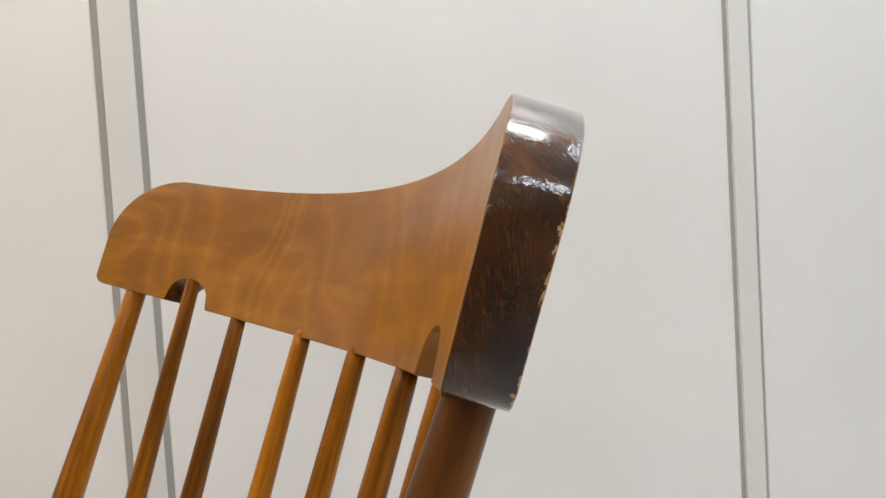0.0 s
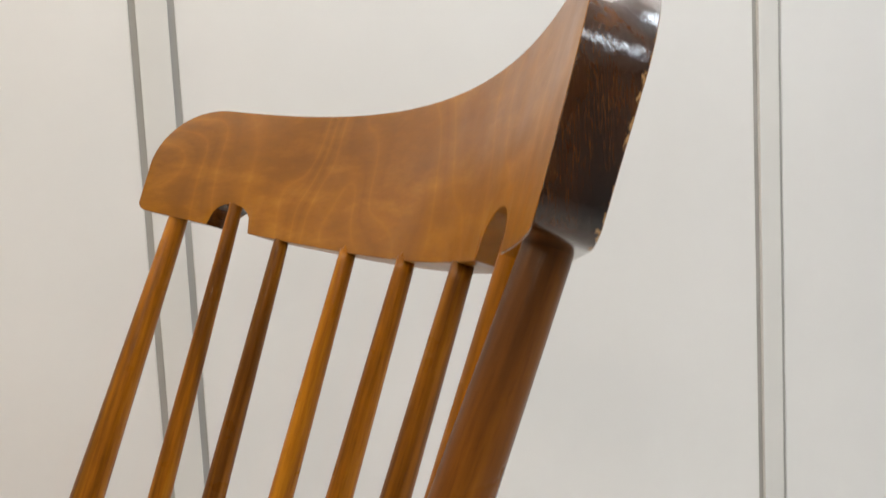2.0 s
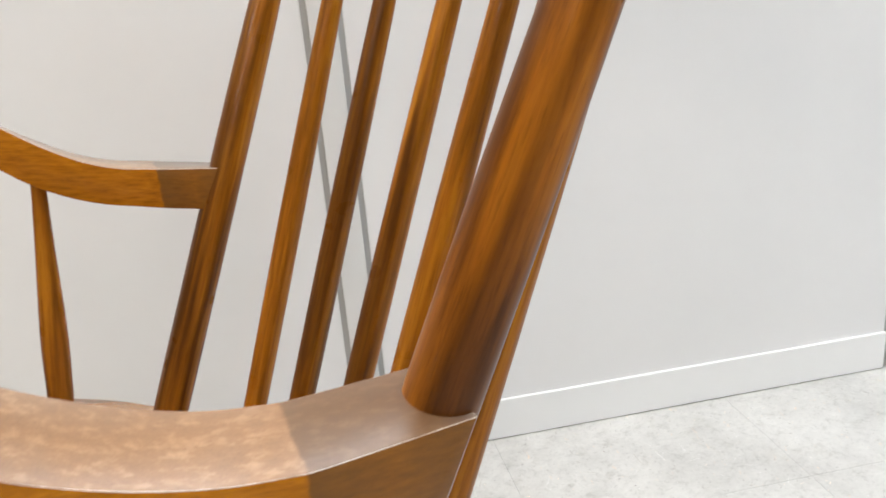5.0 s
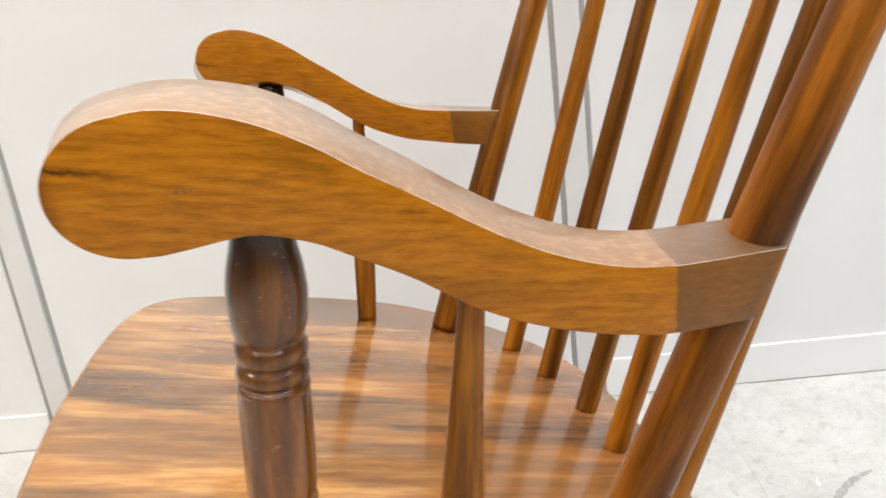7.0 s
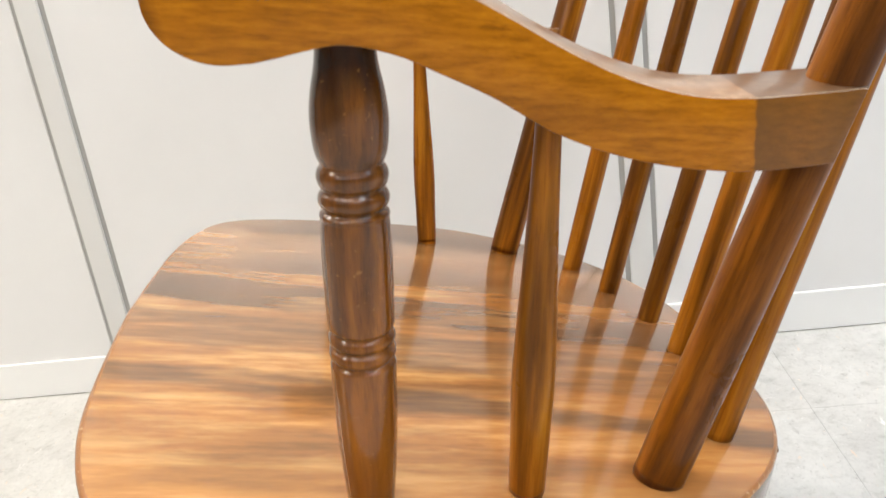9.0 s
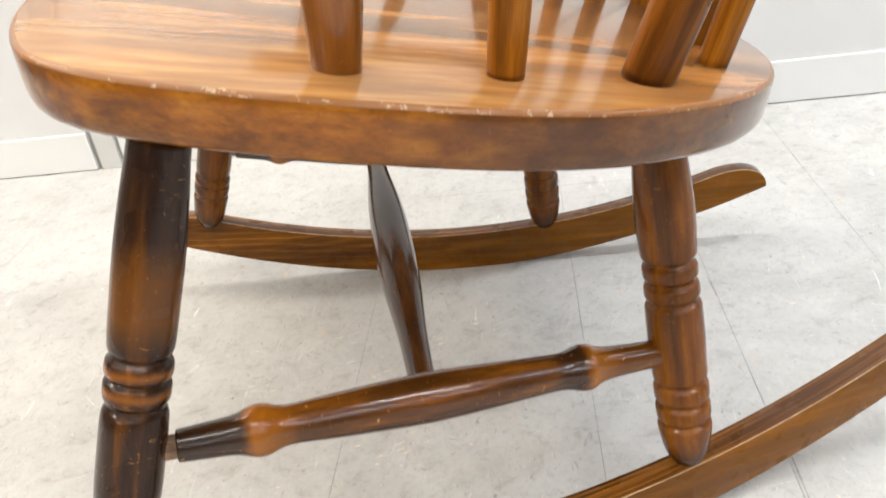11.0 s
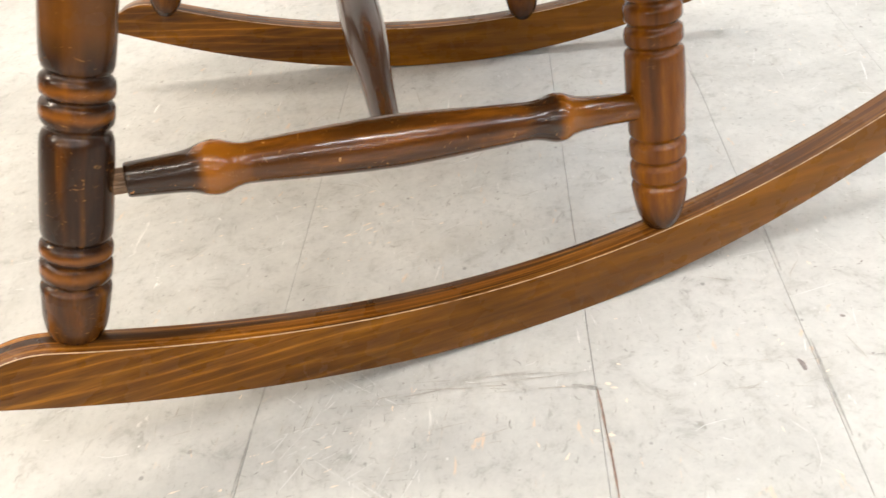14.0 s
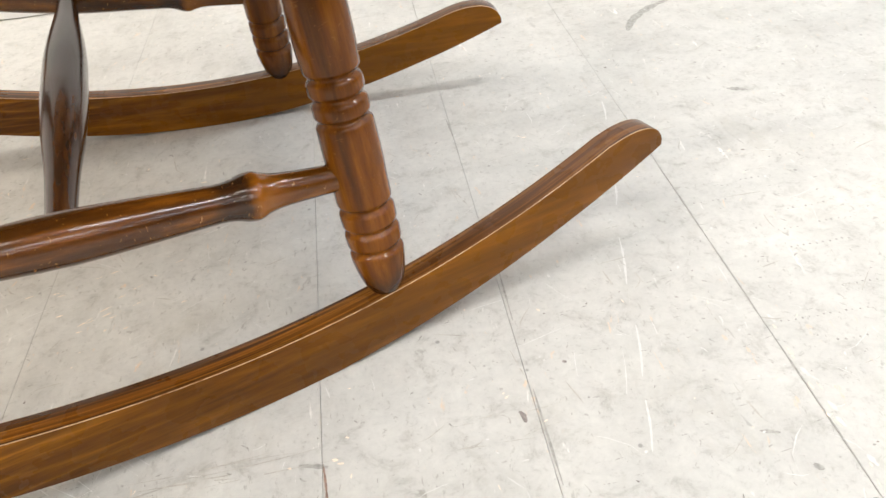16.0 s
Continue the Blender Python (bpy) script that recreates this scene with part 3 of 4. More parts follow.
    link(gloss.outputs[0], bsdf.inputs["Roughness"])
    bsdf.inputs["Specular IOR Level"].default_value = 0.3
    bump = add(tree, "ShaderNodeBump", Strength=0.18, Distance=0.0008)
    link(noise_at(160.0, 4.0, 0.65), bump.inputs["Height"])
    link(bump.outputs[0], bsdf.inputs["Normal"])
    return mat


FLOORW = vinyl()
TENONW = painted("bare_tenon", (0.22, 0.13, 0.07), rough=0.6, variation=0.25, scale=120)
MARKING = painted("stamp_brown", (0.17, 0.060, 0.008), rough=0.4)

# ---- room: the wall's own axes, u along it and v through it ----
TURN = math.degrees(-0.2142)
ROOM = pose(0, 0, 0, 0, 0, TURN)
WALL_V = 0.6698
U0, U1, V0, HIGH = -4.5, 5.7, -7.0, 2.7
STRIPS = (-3.325, -2.415, -1.505, -0.5950, 0.3145, 1.2275, 2.14, 3.05, 3.96, 4.87)


def structure(ob, label, category):
    return tagged(ob, label, category, kind="structure")


bm = bmesh.new()
box(bm, U0, U1, V0, WALL_V + 0.2, -0.1, -0.004)
floor = structure(part("floor", bm, JOINTW, m=ROOM, smooth=False), "worn light grey vinyl floor with scuffs and joints", "floor")
seams_u = (U0, -3.2, -2.0, -1.5, -1.0, -0.61, -0.053, 0.175, 0.320, 0.5003, 0.90, 1.30, 1.8, 2.4, 3.2, 4.4, U1)
seams_v = (V0, -4.6, -2.6, -1.4, 0.431, WALL_V + 0.2)
for u0, u1 in zip(seams_u, seams_u[1:]):
    for v0, v1 in zip(seams_v, seams_v[1:]):
        bm = bmesh.new()
        g = 0.00018
        box(bm, u0 + g, u1 - g, v0 + g, v1 - g, -0.004, 0.0)
        part("tile", bm, FLOORW, floor, smooth=False)



def scuff(points, width, material, lift=0.0004):
    """A thin ragged smear on the floor along a few points."""
    bm = bmesh.new()
    line = curve_points([(p[0], p[1]) for p in points], 6)
    rows = []
    for i, (u, v) in enumerate(line):
        ua, va = line[max(i - 1, 0)]
        ub, vb = line[min(i + 1, len(line) - 1)]
        t = Vector((ub - ua, vb - va)).normalized()
        w = width * (0.25 + 0.75 * math.sin(math.pi * (i + 0.4) / (len(line) - 0.2))) * random.uniform(0.65, 1.25) / 2
        rows.append((bm.verts.new((u - t.y * w, v + t.x * w, lift)), bm.verts.new((u + t.y * w, v - t.x * w, lift))))
    for a, b in zip(rows, rows[1:]):
        bm.faces.new((a[0], b[0], b[1], a[1]))
    return part("scuff", bm, material, floor, smooth=False)


scuff([(0.3085, -0.2475), (0.3105, -0.252), (0.3107, -0.258)], 0.0038, MARKW)
scuff([(0.622, 0.143), (0.632, 0.139), (0.641, 0.134)], 0.007, GREYW)
scuff([(0.571, 0.322), (0.589, 0.354), (0.621, 0.384), (0.654, 0.402)], 0.012, GREYW)
scuff([(0.454, -0.295), (0.460, -0.297), (0.466, -0.299)], 0.0028, GREYW)
scuff([(0.474, -0.325), (0.478, -0.330)], 0.004, GREYW)
scuff([(0.160, -0.262), (0.170, -0.2645), (0.179, -0.267)], 0.004, GREYW)
for u, v in ((0.513, 0.232), (0.348, -0.209), (0.346, -0.042), (0.584, 0.023), (0.651, 0.234)):
    scuff([(u, v), (u + 0.003, v - 0.0015)], 0.0022, MARKW)
for p in ([(0.487, 0.154), (0.479, 0.112)], [(0.452, -0.002), (0.443, -0.035)], [(0.431, -0.080), (0.418, -0.140)], [(0.410, -0.185), (0.398, -0.235)], [(0.393, -0.255), (0.383, -0.297)]):
    scuff([p[0], ((p[0][0] + p[1][0]) / 2 + 0.001, (p[0][1] + p[1][1]) / 2), p[1]], 0.0019, PALEW)
for p in ([(0.318, 0.162), (0.3195, 0.126)], [(0.3235, -0.100), (0.3225, -0.160)], [(0.322, -0.23), (0.3222, -0.31)], [(-0.051, -0.22), (-0.055, -0.34)]):
    scuff([p[0], ((p[0][0] + p[1][0]) / 2, (p[0][1] + p[1][1]) / 2), p[1]], 0.0017, GREYW)
for u, v in ((0.506, -0.201), (0.5065, -0.286), (0.505, -0.299), (0.508, -0.330), (0.504, -0.255)):
    scuff([(u, v + 0.005), (u + 0.002, v - 0.004)], 0.003, PALEW)
for v0, v1 in ((0.12, 0.02), (0.015, -0.10), (-0.095, -0.20), (-0.198, -0.36)):
    scuff([(0.5003, v0), (0.5006, (v0 + v1) / 2), (0.5003, v1)], 0.0013, GREYW)
# Scratches, chips and grime flecks too many to count.
def flecked(name, material, label, count, long, wide, seed):
    dice = random.Random(seed)
    bm = bmesh.new()
    for _ in range(count):
        u, v, a = dice.uniform(-0.75, 0.95), dice.uniform(-0.6, 0.62), dice.choice((0.35, 1.2, 1.9, 2.6)) + dice.uniform(-0.35, 0.35)
        half, w = dice.uniform(*long) * dice.random() ** 0.5, dice.uniform(*wide)
        t = Vector((math.cos(a), math.sin(a), 0))
        side = Vector((-t.y, t.x, 0))
        mid = Vector((u, v, 0.0001 * seed + dice.uniform(0.0, 0.0003)))
        bend = side * half * dice.uniform(-0.25, 0.25)
        first, last = mid - t * half * 0.35 + bend, mid + t * half * 0.45 + bend * 0.7
        ring = [mid - t * half, first + side * w * dice.uniform(0.5, 1.2), last + side * w * dice.uniform(0.4, 1.0),
                mid + t * half, last - side * w * dice.uniform(0.3, 1.0), first - side * w * dice.uniform(0.3, 1.0)]
        bm.faces.new([bm.verts.new(p) for p in ring])
    tagged(part(name, bm, material, floor, label, smooth=False), kind="stuff")


flecked("pale_scratches", PALEW, "fine pale scratches", 520, (0.003, 0.011), (0.0003, 0.0007), 4)
flecked("long_scratches", PALEW, "long thin pale scratches", 260, (0.010, 0.034), (0.00025, 0.0006), 8)
flecked("pale_spots", PALEW, "small pale rubbed spots", 520, (0.0012, 0.0030), (0.0006, 0.0013), 9)
flecked("grime_flecks", GREYW, "small grey grime flecks", 900, (0.001, 0.005), (0.0003, 0.0010), 5)
flecked("scrape_lines", SCRAPEW, "thin grey scrape lines", 300, (0.006, 0.024), (0.0003, 0.0008), 10)
flecked("dark_specks", MARKW, "tiny dark specks", 190, (0.0008, 0.0022), (0.0005, 0.0009), 6)
flecked("warm_chips", CHIPW, "warm beige chips", 420, (0.0012, 0.0048), (0.0004, 0.0010), 7)
# Webs of long pale scratches where furniture was dragged, and grey scrapes across them.
def dragged(name, material, label, spans, seed, wide):
    dice = random.Random(seed)
    bm = bmesh.new()
    for u0, u1, v0, v1, angle, count, long in spans:
        for _ in range(count):
            a = radians(angle + dice.uniform(-9, 9))
            t, at = Vector((math.cos(a), math.sin(a), 0)), Vector((dice.uniform(u0, u1), dice.uniform(v0, v1), 0.00045 + dice.uniform(0, 0.0002)))
            side, n, half = Vector((-t.y, t.x, 0)), 7, dice.uniform(0.3, 1.0) * long / 2
            bend, w = dice.uniform(-0.06, 0.06) * half, dice.uniform(*wide)
            rows = []
            for k in range(n):
                f = 2 * k / (n - 1) - 1
                p = at + t * half * f + side * bend * (1 - f * f)
                h = side * w * (1 - 0.8 * abs(f)) * dice.uniform(0.3, 1.0)
                rows.append((bm.verts.new(p + h), bm.verts.new(p - h)))
            for k in range(n - 1):
                if dice.random() < 0.78:
                    bm.faces.new((rows[k][0], rows[k + 1][0], rows[k + 1][1], rows[k][1]))
    tagged(part(name, bm, material, floor, label, smooth=False), kind="stuff")


dragged("drag_scratches", PALEW, "webs of pale drag scratches", ((-0.06, 0.06, -0.36, -0.19, -38, 26, 0.07), (-0.06, 0.06, -0.36, -0.19, 68, 14, 0.06), (-0.03, 0.03, -0.33, -0.24, 35, 8, 0.05),
        (-0.25, 0.15, -0.12, 0.15, 25, 22, 0.07), (0.15, 0.32, -0.05, 0.2, 40, 10, 0.06), (0.33, 0.50, -0.3, 0.2, 80, 10, 0.05)), 21, (0.0003, 0.0007))
dragged("drag_scrapes", SCRAPEW, "grey scrapes left by dragging", ((-0.10, 0.12, -0.36, -0.18, 15, 16, 0.05), (-0.08, 0.10, -0.36, -0.16, 85, 16, 0.04), (0.02, 0.16, -0.275, -0.245, 2, 9, 0.10),
        (0.26, 0.34, -0.275, -0.245, 5, 7, 0.035), (0.36, 0.66, -0.33, 0.1, 8, 22, 0.04), (0.3, 0.5, -0.3, 0.3, 100, 14, 0.05), (-0.3, 0.2, -0.15, 0.2, 60, 20, 0.05)), 22, (0.0004, 0.0010))
dragged("chip_patches", CHIPW, "patches of warm beige chips", ((-0.20, 0.10, -0.13, 0.12, 15, 46, 0.010), (-0.03, 0.03, -0.10, -0.04, 30, 12, 0.012), (-0.10, 0.02, -0.36, -0.28, 20, 14, 0.010), (0.50, 0.51, -0.36, -0.18, 95, 10, 0.010)), 23, (0.0006, 0.0016))
dragged("grime_patches", GREYW, "patches of small grey grime marks", ((-0.03, 0.07, -0.36, -0.19, 10, 70, 0.007), (-0.03, 0.07, -0.36, -0.19, 95, 50, 0.008), (0.33, 0.50, -0.33, -0.10, 5, 45, 0.009), (0.10, 0.30, -0.36, -0.28, 80, 30, 0.007),
        (-0.10, 0.15, -0.10, 0.10, 60, 45, 0.006), (0.52, 0.68, -0.33, 0.15, 10, 40, 0.008)), 24, (0.0003, 0.0008))
# The split joint, with grime and a brown edge.
for p in ([(0.1757, -0.264), (0.1772, -0.282), (0.1778, -0.300)], [(0.1778, -0.298), (0.1792, -0.322), (0.1798, -0.352)], [(0.1798, -0.350), (0.1806, -0.372), (0.1802, -0.395)]):
    scuff(p, 0.0017, STAINW)
for u, v in ((0.1790, -0.3035), (0.1815, -0.262), (0.1850, -0.2655), (0.1700, -0.300)):
    scuff([(u, v), (u + 0.004, v - 0.0006)], 0.0022, CHIPW)
# Rows of small dents pressed into the sheet beside the joint.
bm = bmesh.new()
for u0, u1, v in ((0.603, 0.637, 0.004), (0.645, 0.699, 0.007), (0.562, 0.600, -0.025), (0.509, 0.546, -0.050), (0.570, 0.620, -0.076), (0.597, 0.633, -0.100), (0.560, 0.591, -0.103),
                  (0.559, 0.616, -0.126), (0.574, 0.607, -0.178), (0.512, 0.589, -0.205), (0.536, 0.575, -0.231)):
    for k in range(int((u1 - u0) / 0.0055)):
        u, w = u0 + 0.0055 * k + random.uniform(-0.0006, 0.0006), v + random.uniform(-0.0007, 0.0007)
        if random.random() < 0.85:
            r = random.uniform(0.0006, 0.0011)
            bm.faces.new([bm.verts.new((u + r * math.cos(a), w + 1.2 * r * math.sin(a), 0.0004)) for a in (0, 1.26, 2.51, 3.77, 5.03)])
tagged(part("dent_rows", bm, GREYW, floor, "rows of small grey dents", smooth=False), kind="stuff")

bm = bmesh.new()
box(bm, U0, U1, WALL_V + 0.012, WALL_V + 0.1, 0.0, HIGH)
wall = structure(part("wall_north", bm, GAPW, m=ROOM, smooth=False), "white partition wall of smooth panels with posts", "wall")
HALF, GAP = 0.0205, 0.0065
edges = [U0 - HALF - GAP, *STRIPS, U1 + HALF + GAP]
for a, b in zip(edges, edges[1:]):
    bm = bmesh.new()
    box(bm, a + HALF + GAP, b - HALF - GAP, WALL_V, WALL_V + 0.012, 0.0, HIGH)
    bevelled(part("panel", bm, WALLW, wall, smooth=False), 0.0015)
for u in STRIPS:
    bm = bmesh.new()
    box(bm, u - HALF + 0.002, u + HALF - 0.002, WALL_V - 0.004, WALL_V + 0.012, 0.0, HIGH)
    post = bevelled(part("panel_post", bm, TRIMW, wall, "white metal post", smooth=False), 0.001)
    for side in (-1, 1):
        bm = bmesh.new()
        a, b = sorted((u + side * (HALF - 0.002), u + side * (HALF + GAP)))
        box(bm, a, b, WALL_V + 0.002, WALL_V + 0.012, 0.0, HIGH)
        part("gasket", bm, GAPW, post, "grey joint strip", smooth=False)
for a, b in zip(edges, edges[1:]):
    bm = bmesh.new()
    box(bm, a + HALF + GAP, b - HALF - GAP, WALL_V - 0.006, WALL_V, 0.0012, 0.069)
    piece = part("baseboard", bm, BASEW, m=ROOM, smooth=False)
    bevelled(piece, 0.0015)
    structure(piece, "low white baseboard along the panel wall", "baseboard")
# Unseen walls, added; their grey sets how much light fills and reflects back.
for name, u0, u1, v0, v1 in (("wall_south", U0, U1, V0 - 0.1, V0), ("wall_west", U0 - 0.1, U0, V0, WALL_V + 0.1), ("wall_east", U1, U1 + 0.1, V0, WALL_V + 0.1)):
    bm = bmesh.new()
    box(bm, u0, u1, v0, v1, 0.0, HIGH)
    structure(part(name, bm, FARW, m=ROOM, smooth=False), "plain grey wall, unseen, added to close the room", "wall")
bm = bmesh.new()
box(bm, U0 - 0.1, U1 + 0.1, V0 - 0.1, WALL_V + 0.1, HIGH, HIGH + 0.1)
structure(part("ceiling", bm, CEILW, m=ROOM, smooth=False), "plain white ceiling", "ceiling")


def glow(name, strength, colour=(1, 0.97, 0.92)):
    mat, tree, bsdf = nodes_of(name)
    bsdf.inputs["Emission Color"].default_value = (*colour, 1)
    bsdf.inputs["Emission Strength"].default_value = strength
    bsdf.inputs["Base Color"].default_value = (0.9, 0.9, 0.9, 1)
    return mat


TUBE = glow("lamp_tube", 6.0)


def ceiling_light(u, v, colour, power):
    thing = tagged(new("ceiling_light"), "long white fluorescent ceiling light, switched on", "ceiling light", group="ceiling lights")
    thing.matrix_basis = ROOM @ pose(u, v, HIGH)
    bm = bmesh.new()
    box(bm, -0.62, 0.62, -0.09, 0.09, -0.05, 0.0)
    part("housing", bm, CEILW, thing, smooth=False)
    for y in (-0.05, 0.05):
        part("tube", lathe([(-0.6, 0.015), (0.6, 0.015)], 12, 1), TUBE, thing, "bright fluorescent tube", m=pose(0, y, -0.068, 0, 90, 0))
    lamp = new("lamp", bpy.data.lights.new("lamp", "AREA"))
    lamp.data.shape, lamp.data.size, lamp.data.size_y = "RECTANGLE", 1.2, 0.14
    lamp.data.energy, lamp.data.color = power, colour
    lamp.matrix_basis = pose(0, 0, -0.09)
    lamp.parent = thing
    return thing


for v, shares in ((0.30, (1.7, 0.85, 1.6, 0.8)), (-1.3, (1.6, 0.55, 1.0, 0.7)), (-3.2, (1.3, 0.45, 0.7, 0.6)), (-5.2, (0.8, 0.4, 0.5, 0.4))):
    for u, colour, share in zip((-1.9, -0.1, 1.6, 3.3), ((1.0, 0.875, 0.71), (1.0, 0.905, 0.78), (0.93, 0.955, 0.98), (0.72, 0.86, 1.0)), shares):
        ceiling_light(u, v, colour, LAMP_POWER * share)

# ---- rocking chair ----
chair = tagged(new("rocking_chair"), "varnished brown wooden rocking chair with spindle back, standing on the floor", "rocking chair")
chair.matrix_basis = pose(0, 0, -0.002)


def mirror(p):
    return (p[0], -p[1], p[2])


def turned_pair(name, profile, a, b, material, label="", drop=0.0, fine=3):
    """A turned piece on the chair's near side and its twin on the far side, which may sit a little lower."""
    ob = part(name, lathe(profile, fine=fine), material, chair, label, m=along(a, b))
    sunk = Vector((0, 0, -drop))
    again(ob, along(Vector(mirror(a)) + sunk, Vector(mirror(b)) + sunk), chair)
    return ob


# The seat: one thick board, tilted back.
SLOPE = -0.2492
half = curve_points([(-0.170, 0.0), (-0.1675, 0.07), (-0.162, 0.15), (-0.153, 0.20), (-0.138, 0.241), (-0.116, 0.263), (-0.086, 0.2745), (-0.045, 0.2825),
                     (0.0, 0.287), (0.045, 0.289), (0.085, 0.286), (0.125, 0.276), (0.162, 0.257), (0.207, 0.225), (0.248, 0.180),
                     (0.274, 0.127), (0.286, 0.07), (0.290, 0.0)], 4)
near_half = curve_points([(-0.170, 0.0), (-0.1675, 0.07), (-0.162, 0.15), (-0.153, 0.20), (-0.138, 0.241), (-0.116, 0.263), (-0.086, 0.2745), (-0.045, 0.2818),
                          (0.0, 0.2850), (0.045, 0.2852), (0.085, 0.2818), (0.125, 0.2732), (0.162, 0.2575), (0.207, 0.2290), (0.248, 0.1855),
                          (0.275, 0.131), (0.2865, 0.07), (0.290, 0.0)], 4)
outline = half + [(x, -y) for x, y in near_half[-2:0:-1]]


def seat_mesh():
    bm = bmesh.new()
    k = math.sqrt(1 + SLOPE ** 2)
    layers = [(0.0, 0.003), (0.0007, 0.0012), (0.0025, 0.0002), (0.010, 0.0), (0.0225, 0.0), (0.0270, 0.0007), (0.0295, 0.0024), (0.0306, 0.0050)]
    n = len(outline)
    loops = []
    for depth, inset in layers:
        loop = []
        for i, (x, y) in enumerate(outline):
            xa, ya = outline[i - 1]
            xb, yb = outline[(i + 1) % n]
            t = Vector((xb - xa, yb - ya)).normalized()
            tuck = inset + (max(0.0, depth - 0.004) * 0.22 * (1 - eased((x + 0.12) / 0.2)))
            loop.append(bm.verts.new(((x + t.y * tuck) * k, y - t.x * tuck, -depth)))
        loops.append(loop)
    for a, b in zip(loops, loops[1:]):
        for i in range(n):
            bm.faces.new((a[i], a[(i + 1) % n], b[(i + 1) % n], b[i]))
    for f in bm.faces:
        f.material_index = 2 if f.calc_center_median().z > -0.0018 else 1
    bm.faces.new(loops[0])
    bm.faces.new(loops[-1][::-1])
    return bm


SEAT_POSE = Matrix.Translation((0, 0, 0.3871)) @ Euler((0, math.atan(-SLOPE), 0)).to_matrix().to_4x4()
seat = part("seat", seat_mesh(), SEATW, chair, "wide wooden seat with dark and light grain streaks", m=SEAT_POSE)
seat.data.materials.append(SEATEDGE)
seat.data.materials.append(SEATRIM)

FRONT_LEG = [(-0.002, 0.004), (0, 0.0085), (0.004, 0.0112), (0.016, 0.0167), (0.036, 0.0187), (0.0425, 0.0187), (0.0455, 0.0156), (0.0485, 0.0186), (0.055, 0.0193), (0.0585, 0.0186), (0.0605, 0.0158), (0.0625, 0.0186), (0.066, 0.0193), (0.0695, 0.0186), (0.0725, 0.0156), (0.0765, 0.0186), (0.109, 0.0188), (0.13, 0.0183), (0.1355, 0.0154), (0.14, 0.018), (0.146, 0.0185), (0.1495, 0.018), (0.152, 0.0154), (0.1545, 0.018), (0.158, 0.0185), (0.1625, 0.018), (0.166, 0.0153), (0.171, 0.0179), (0.198, 0.0185), (0.222, 0.0187), (0.247, 0.018), (0.272, 0.0165), (0.285, 0.016)]
REAR_LEG = ringed([(-0.002, 0.004), (0.0, 0.0085), (0.004, 0.0115), (0.012, 0.0150), (0.030, 0.0183), (0.045, 0.0187), (0.065, 0.0187), (0.085, 0.0184), (0.104, 0.0189), (0.127, 0.0186), (0.145, 0.0180), (0.165, 0.0179), (0.186, 0.0188), (0.205, 0.0187), (0.222, 0.0177), (0.242, 0.0160)],
                  (0.0385, 0.0545, 0.0710, 0.1340, 0.1485, 0.1630), 0.0030, 0.0024)
FL, FLD = Vector((-0.1931, -0.2632, 0.0977)), Vector((0.334, 0.178, 0.9255))
RL, RLD = Vector((0.1945, -0.2003, 0.0489)), Vector((-0.0447, 0.1358, 0.9897))
part("leg", lathe(FRONT_LEG), DARKW, chair, "dark turned front leg with ring beads", m=along(FL, FL + FLD))
far_foot = Vector(mirror(FL)) - Vector((0, 0, 0.003))
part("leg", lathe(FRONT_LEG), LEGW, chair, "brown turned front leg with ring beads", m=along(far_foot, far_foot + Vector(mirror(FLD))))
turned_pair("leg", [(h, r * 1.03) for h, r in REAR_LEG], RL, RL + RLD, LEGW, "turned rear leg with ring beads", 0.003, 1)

SIDE = [(0.0236, 0.0082), (0.0242, 0.0089), (0.030, 0.0093), (0.042, 0.0099), (0.0560, 0.0110), (0.0640, 0.0134), (0.0685, 0.0143), (0.0730, 0.0144), (0.0775, 0.0134), (0.0835, 0.0116), (0.0930, 0.0111), (0.1247, 0.0129), (0.1777, 0.0147),
        (0.234, 0.0125), (0.262, 0.0112), (0.272, 0.0119), (0.2785, 0.0136), (0.2835, 0.0143), (0.2880, 0.0139), (0.294, 0.0118), (0.306, 0.0099), (0.3418, 0.0085), (0.352, 0.0085)]
STRETCH_A, STRETCH_B = (-0.158, -0.244, 0.1912), (0.191, -0.187, 0.1412)
side_stretcher = turned_pair("side_stretcher", [(h, r * 1.10) for h, r in SIDE], STRETCH_A, STRETCH_B, STRETCHW, "dark turned stretcher with two beads")


def tenon_mesh():
    """The ridged dowel end that shows where the stretcher has slid out of its leg."""
    bm = bmesh.new()
    steps, rings = 44, []
    for z in (0.0, 0.012, 0.0230, 0.0245):
        rings.append([bm.verts.new(((0.0072 - 0.0006 * (k % 2)) * math.cos(2 * math.pi * k / steps), (0.0072 - 0.0006 * (k % 2)) * math.sin(2 * math.pi * k / steps), z)) for k in range(steps)])
    for a, b in zip(rings, rings[1:]):
        for k in range(steps):
            bm.faces.new((a[k], a[(k + 1) % steps], b[(k + 1) % steps], b[k]))
    bm.faces.new(rings[0][::-1])
    bm.faces.new(rings[-1])
    return bm


tenon = part("tenon", tenon_mesh(), TENONW, chair, "pale ridged dowel end", m=along(STRETCH_A, STRETCH_B), smooth=False)
again(tenon, along(mirror(STRETCH_A), mirror(STRETCH_B)), chair)
bm = lathe([(-0.212, 0.0085), (-0.15, 0.0105), (-0.09, 0.0145), (-0.045, 0.0165), (0.0, 0.0168), (0.045, 0.0165), (0.09, 0.0145), (0.15, 0.0105), (0.212, 0.0085)], fine=5)
part("center_stretcher", bm, CROSSW, chair, "dark swelling cross stretcher", m=pose(0.012, 0, 0.169, 90, 0, 0))

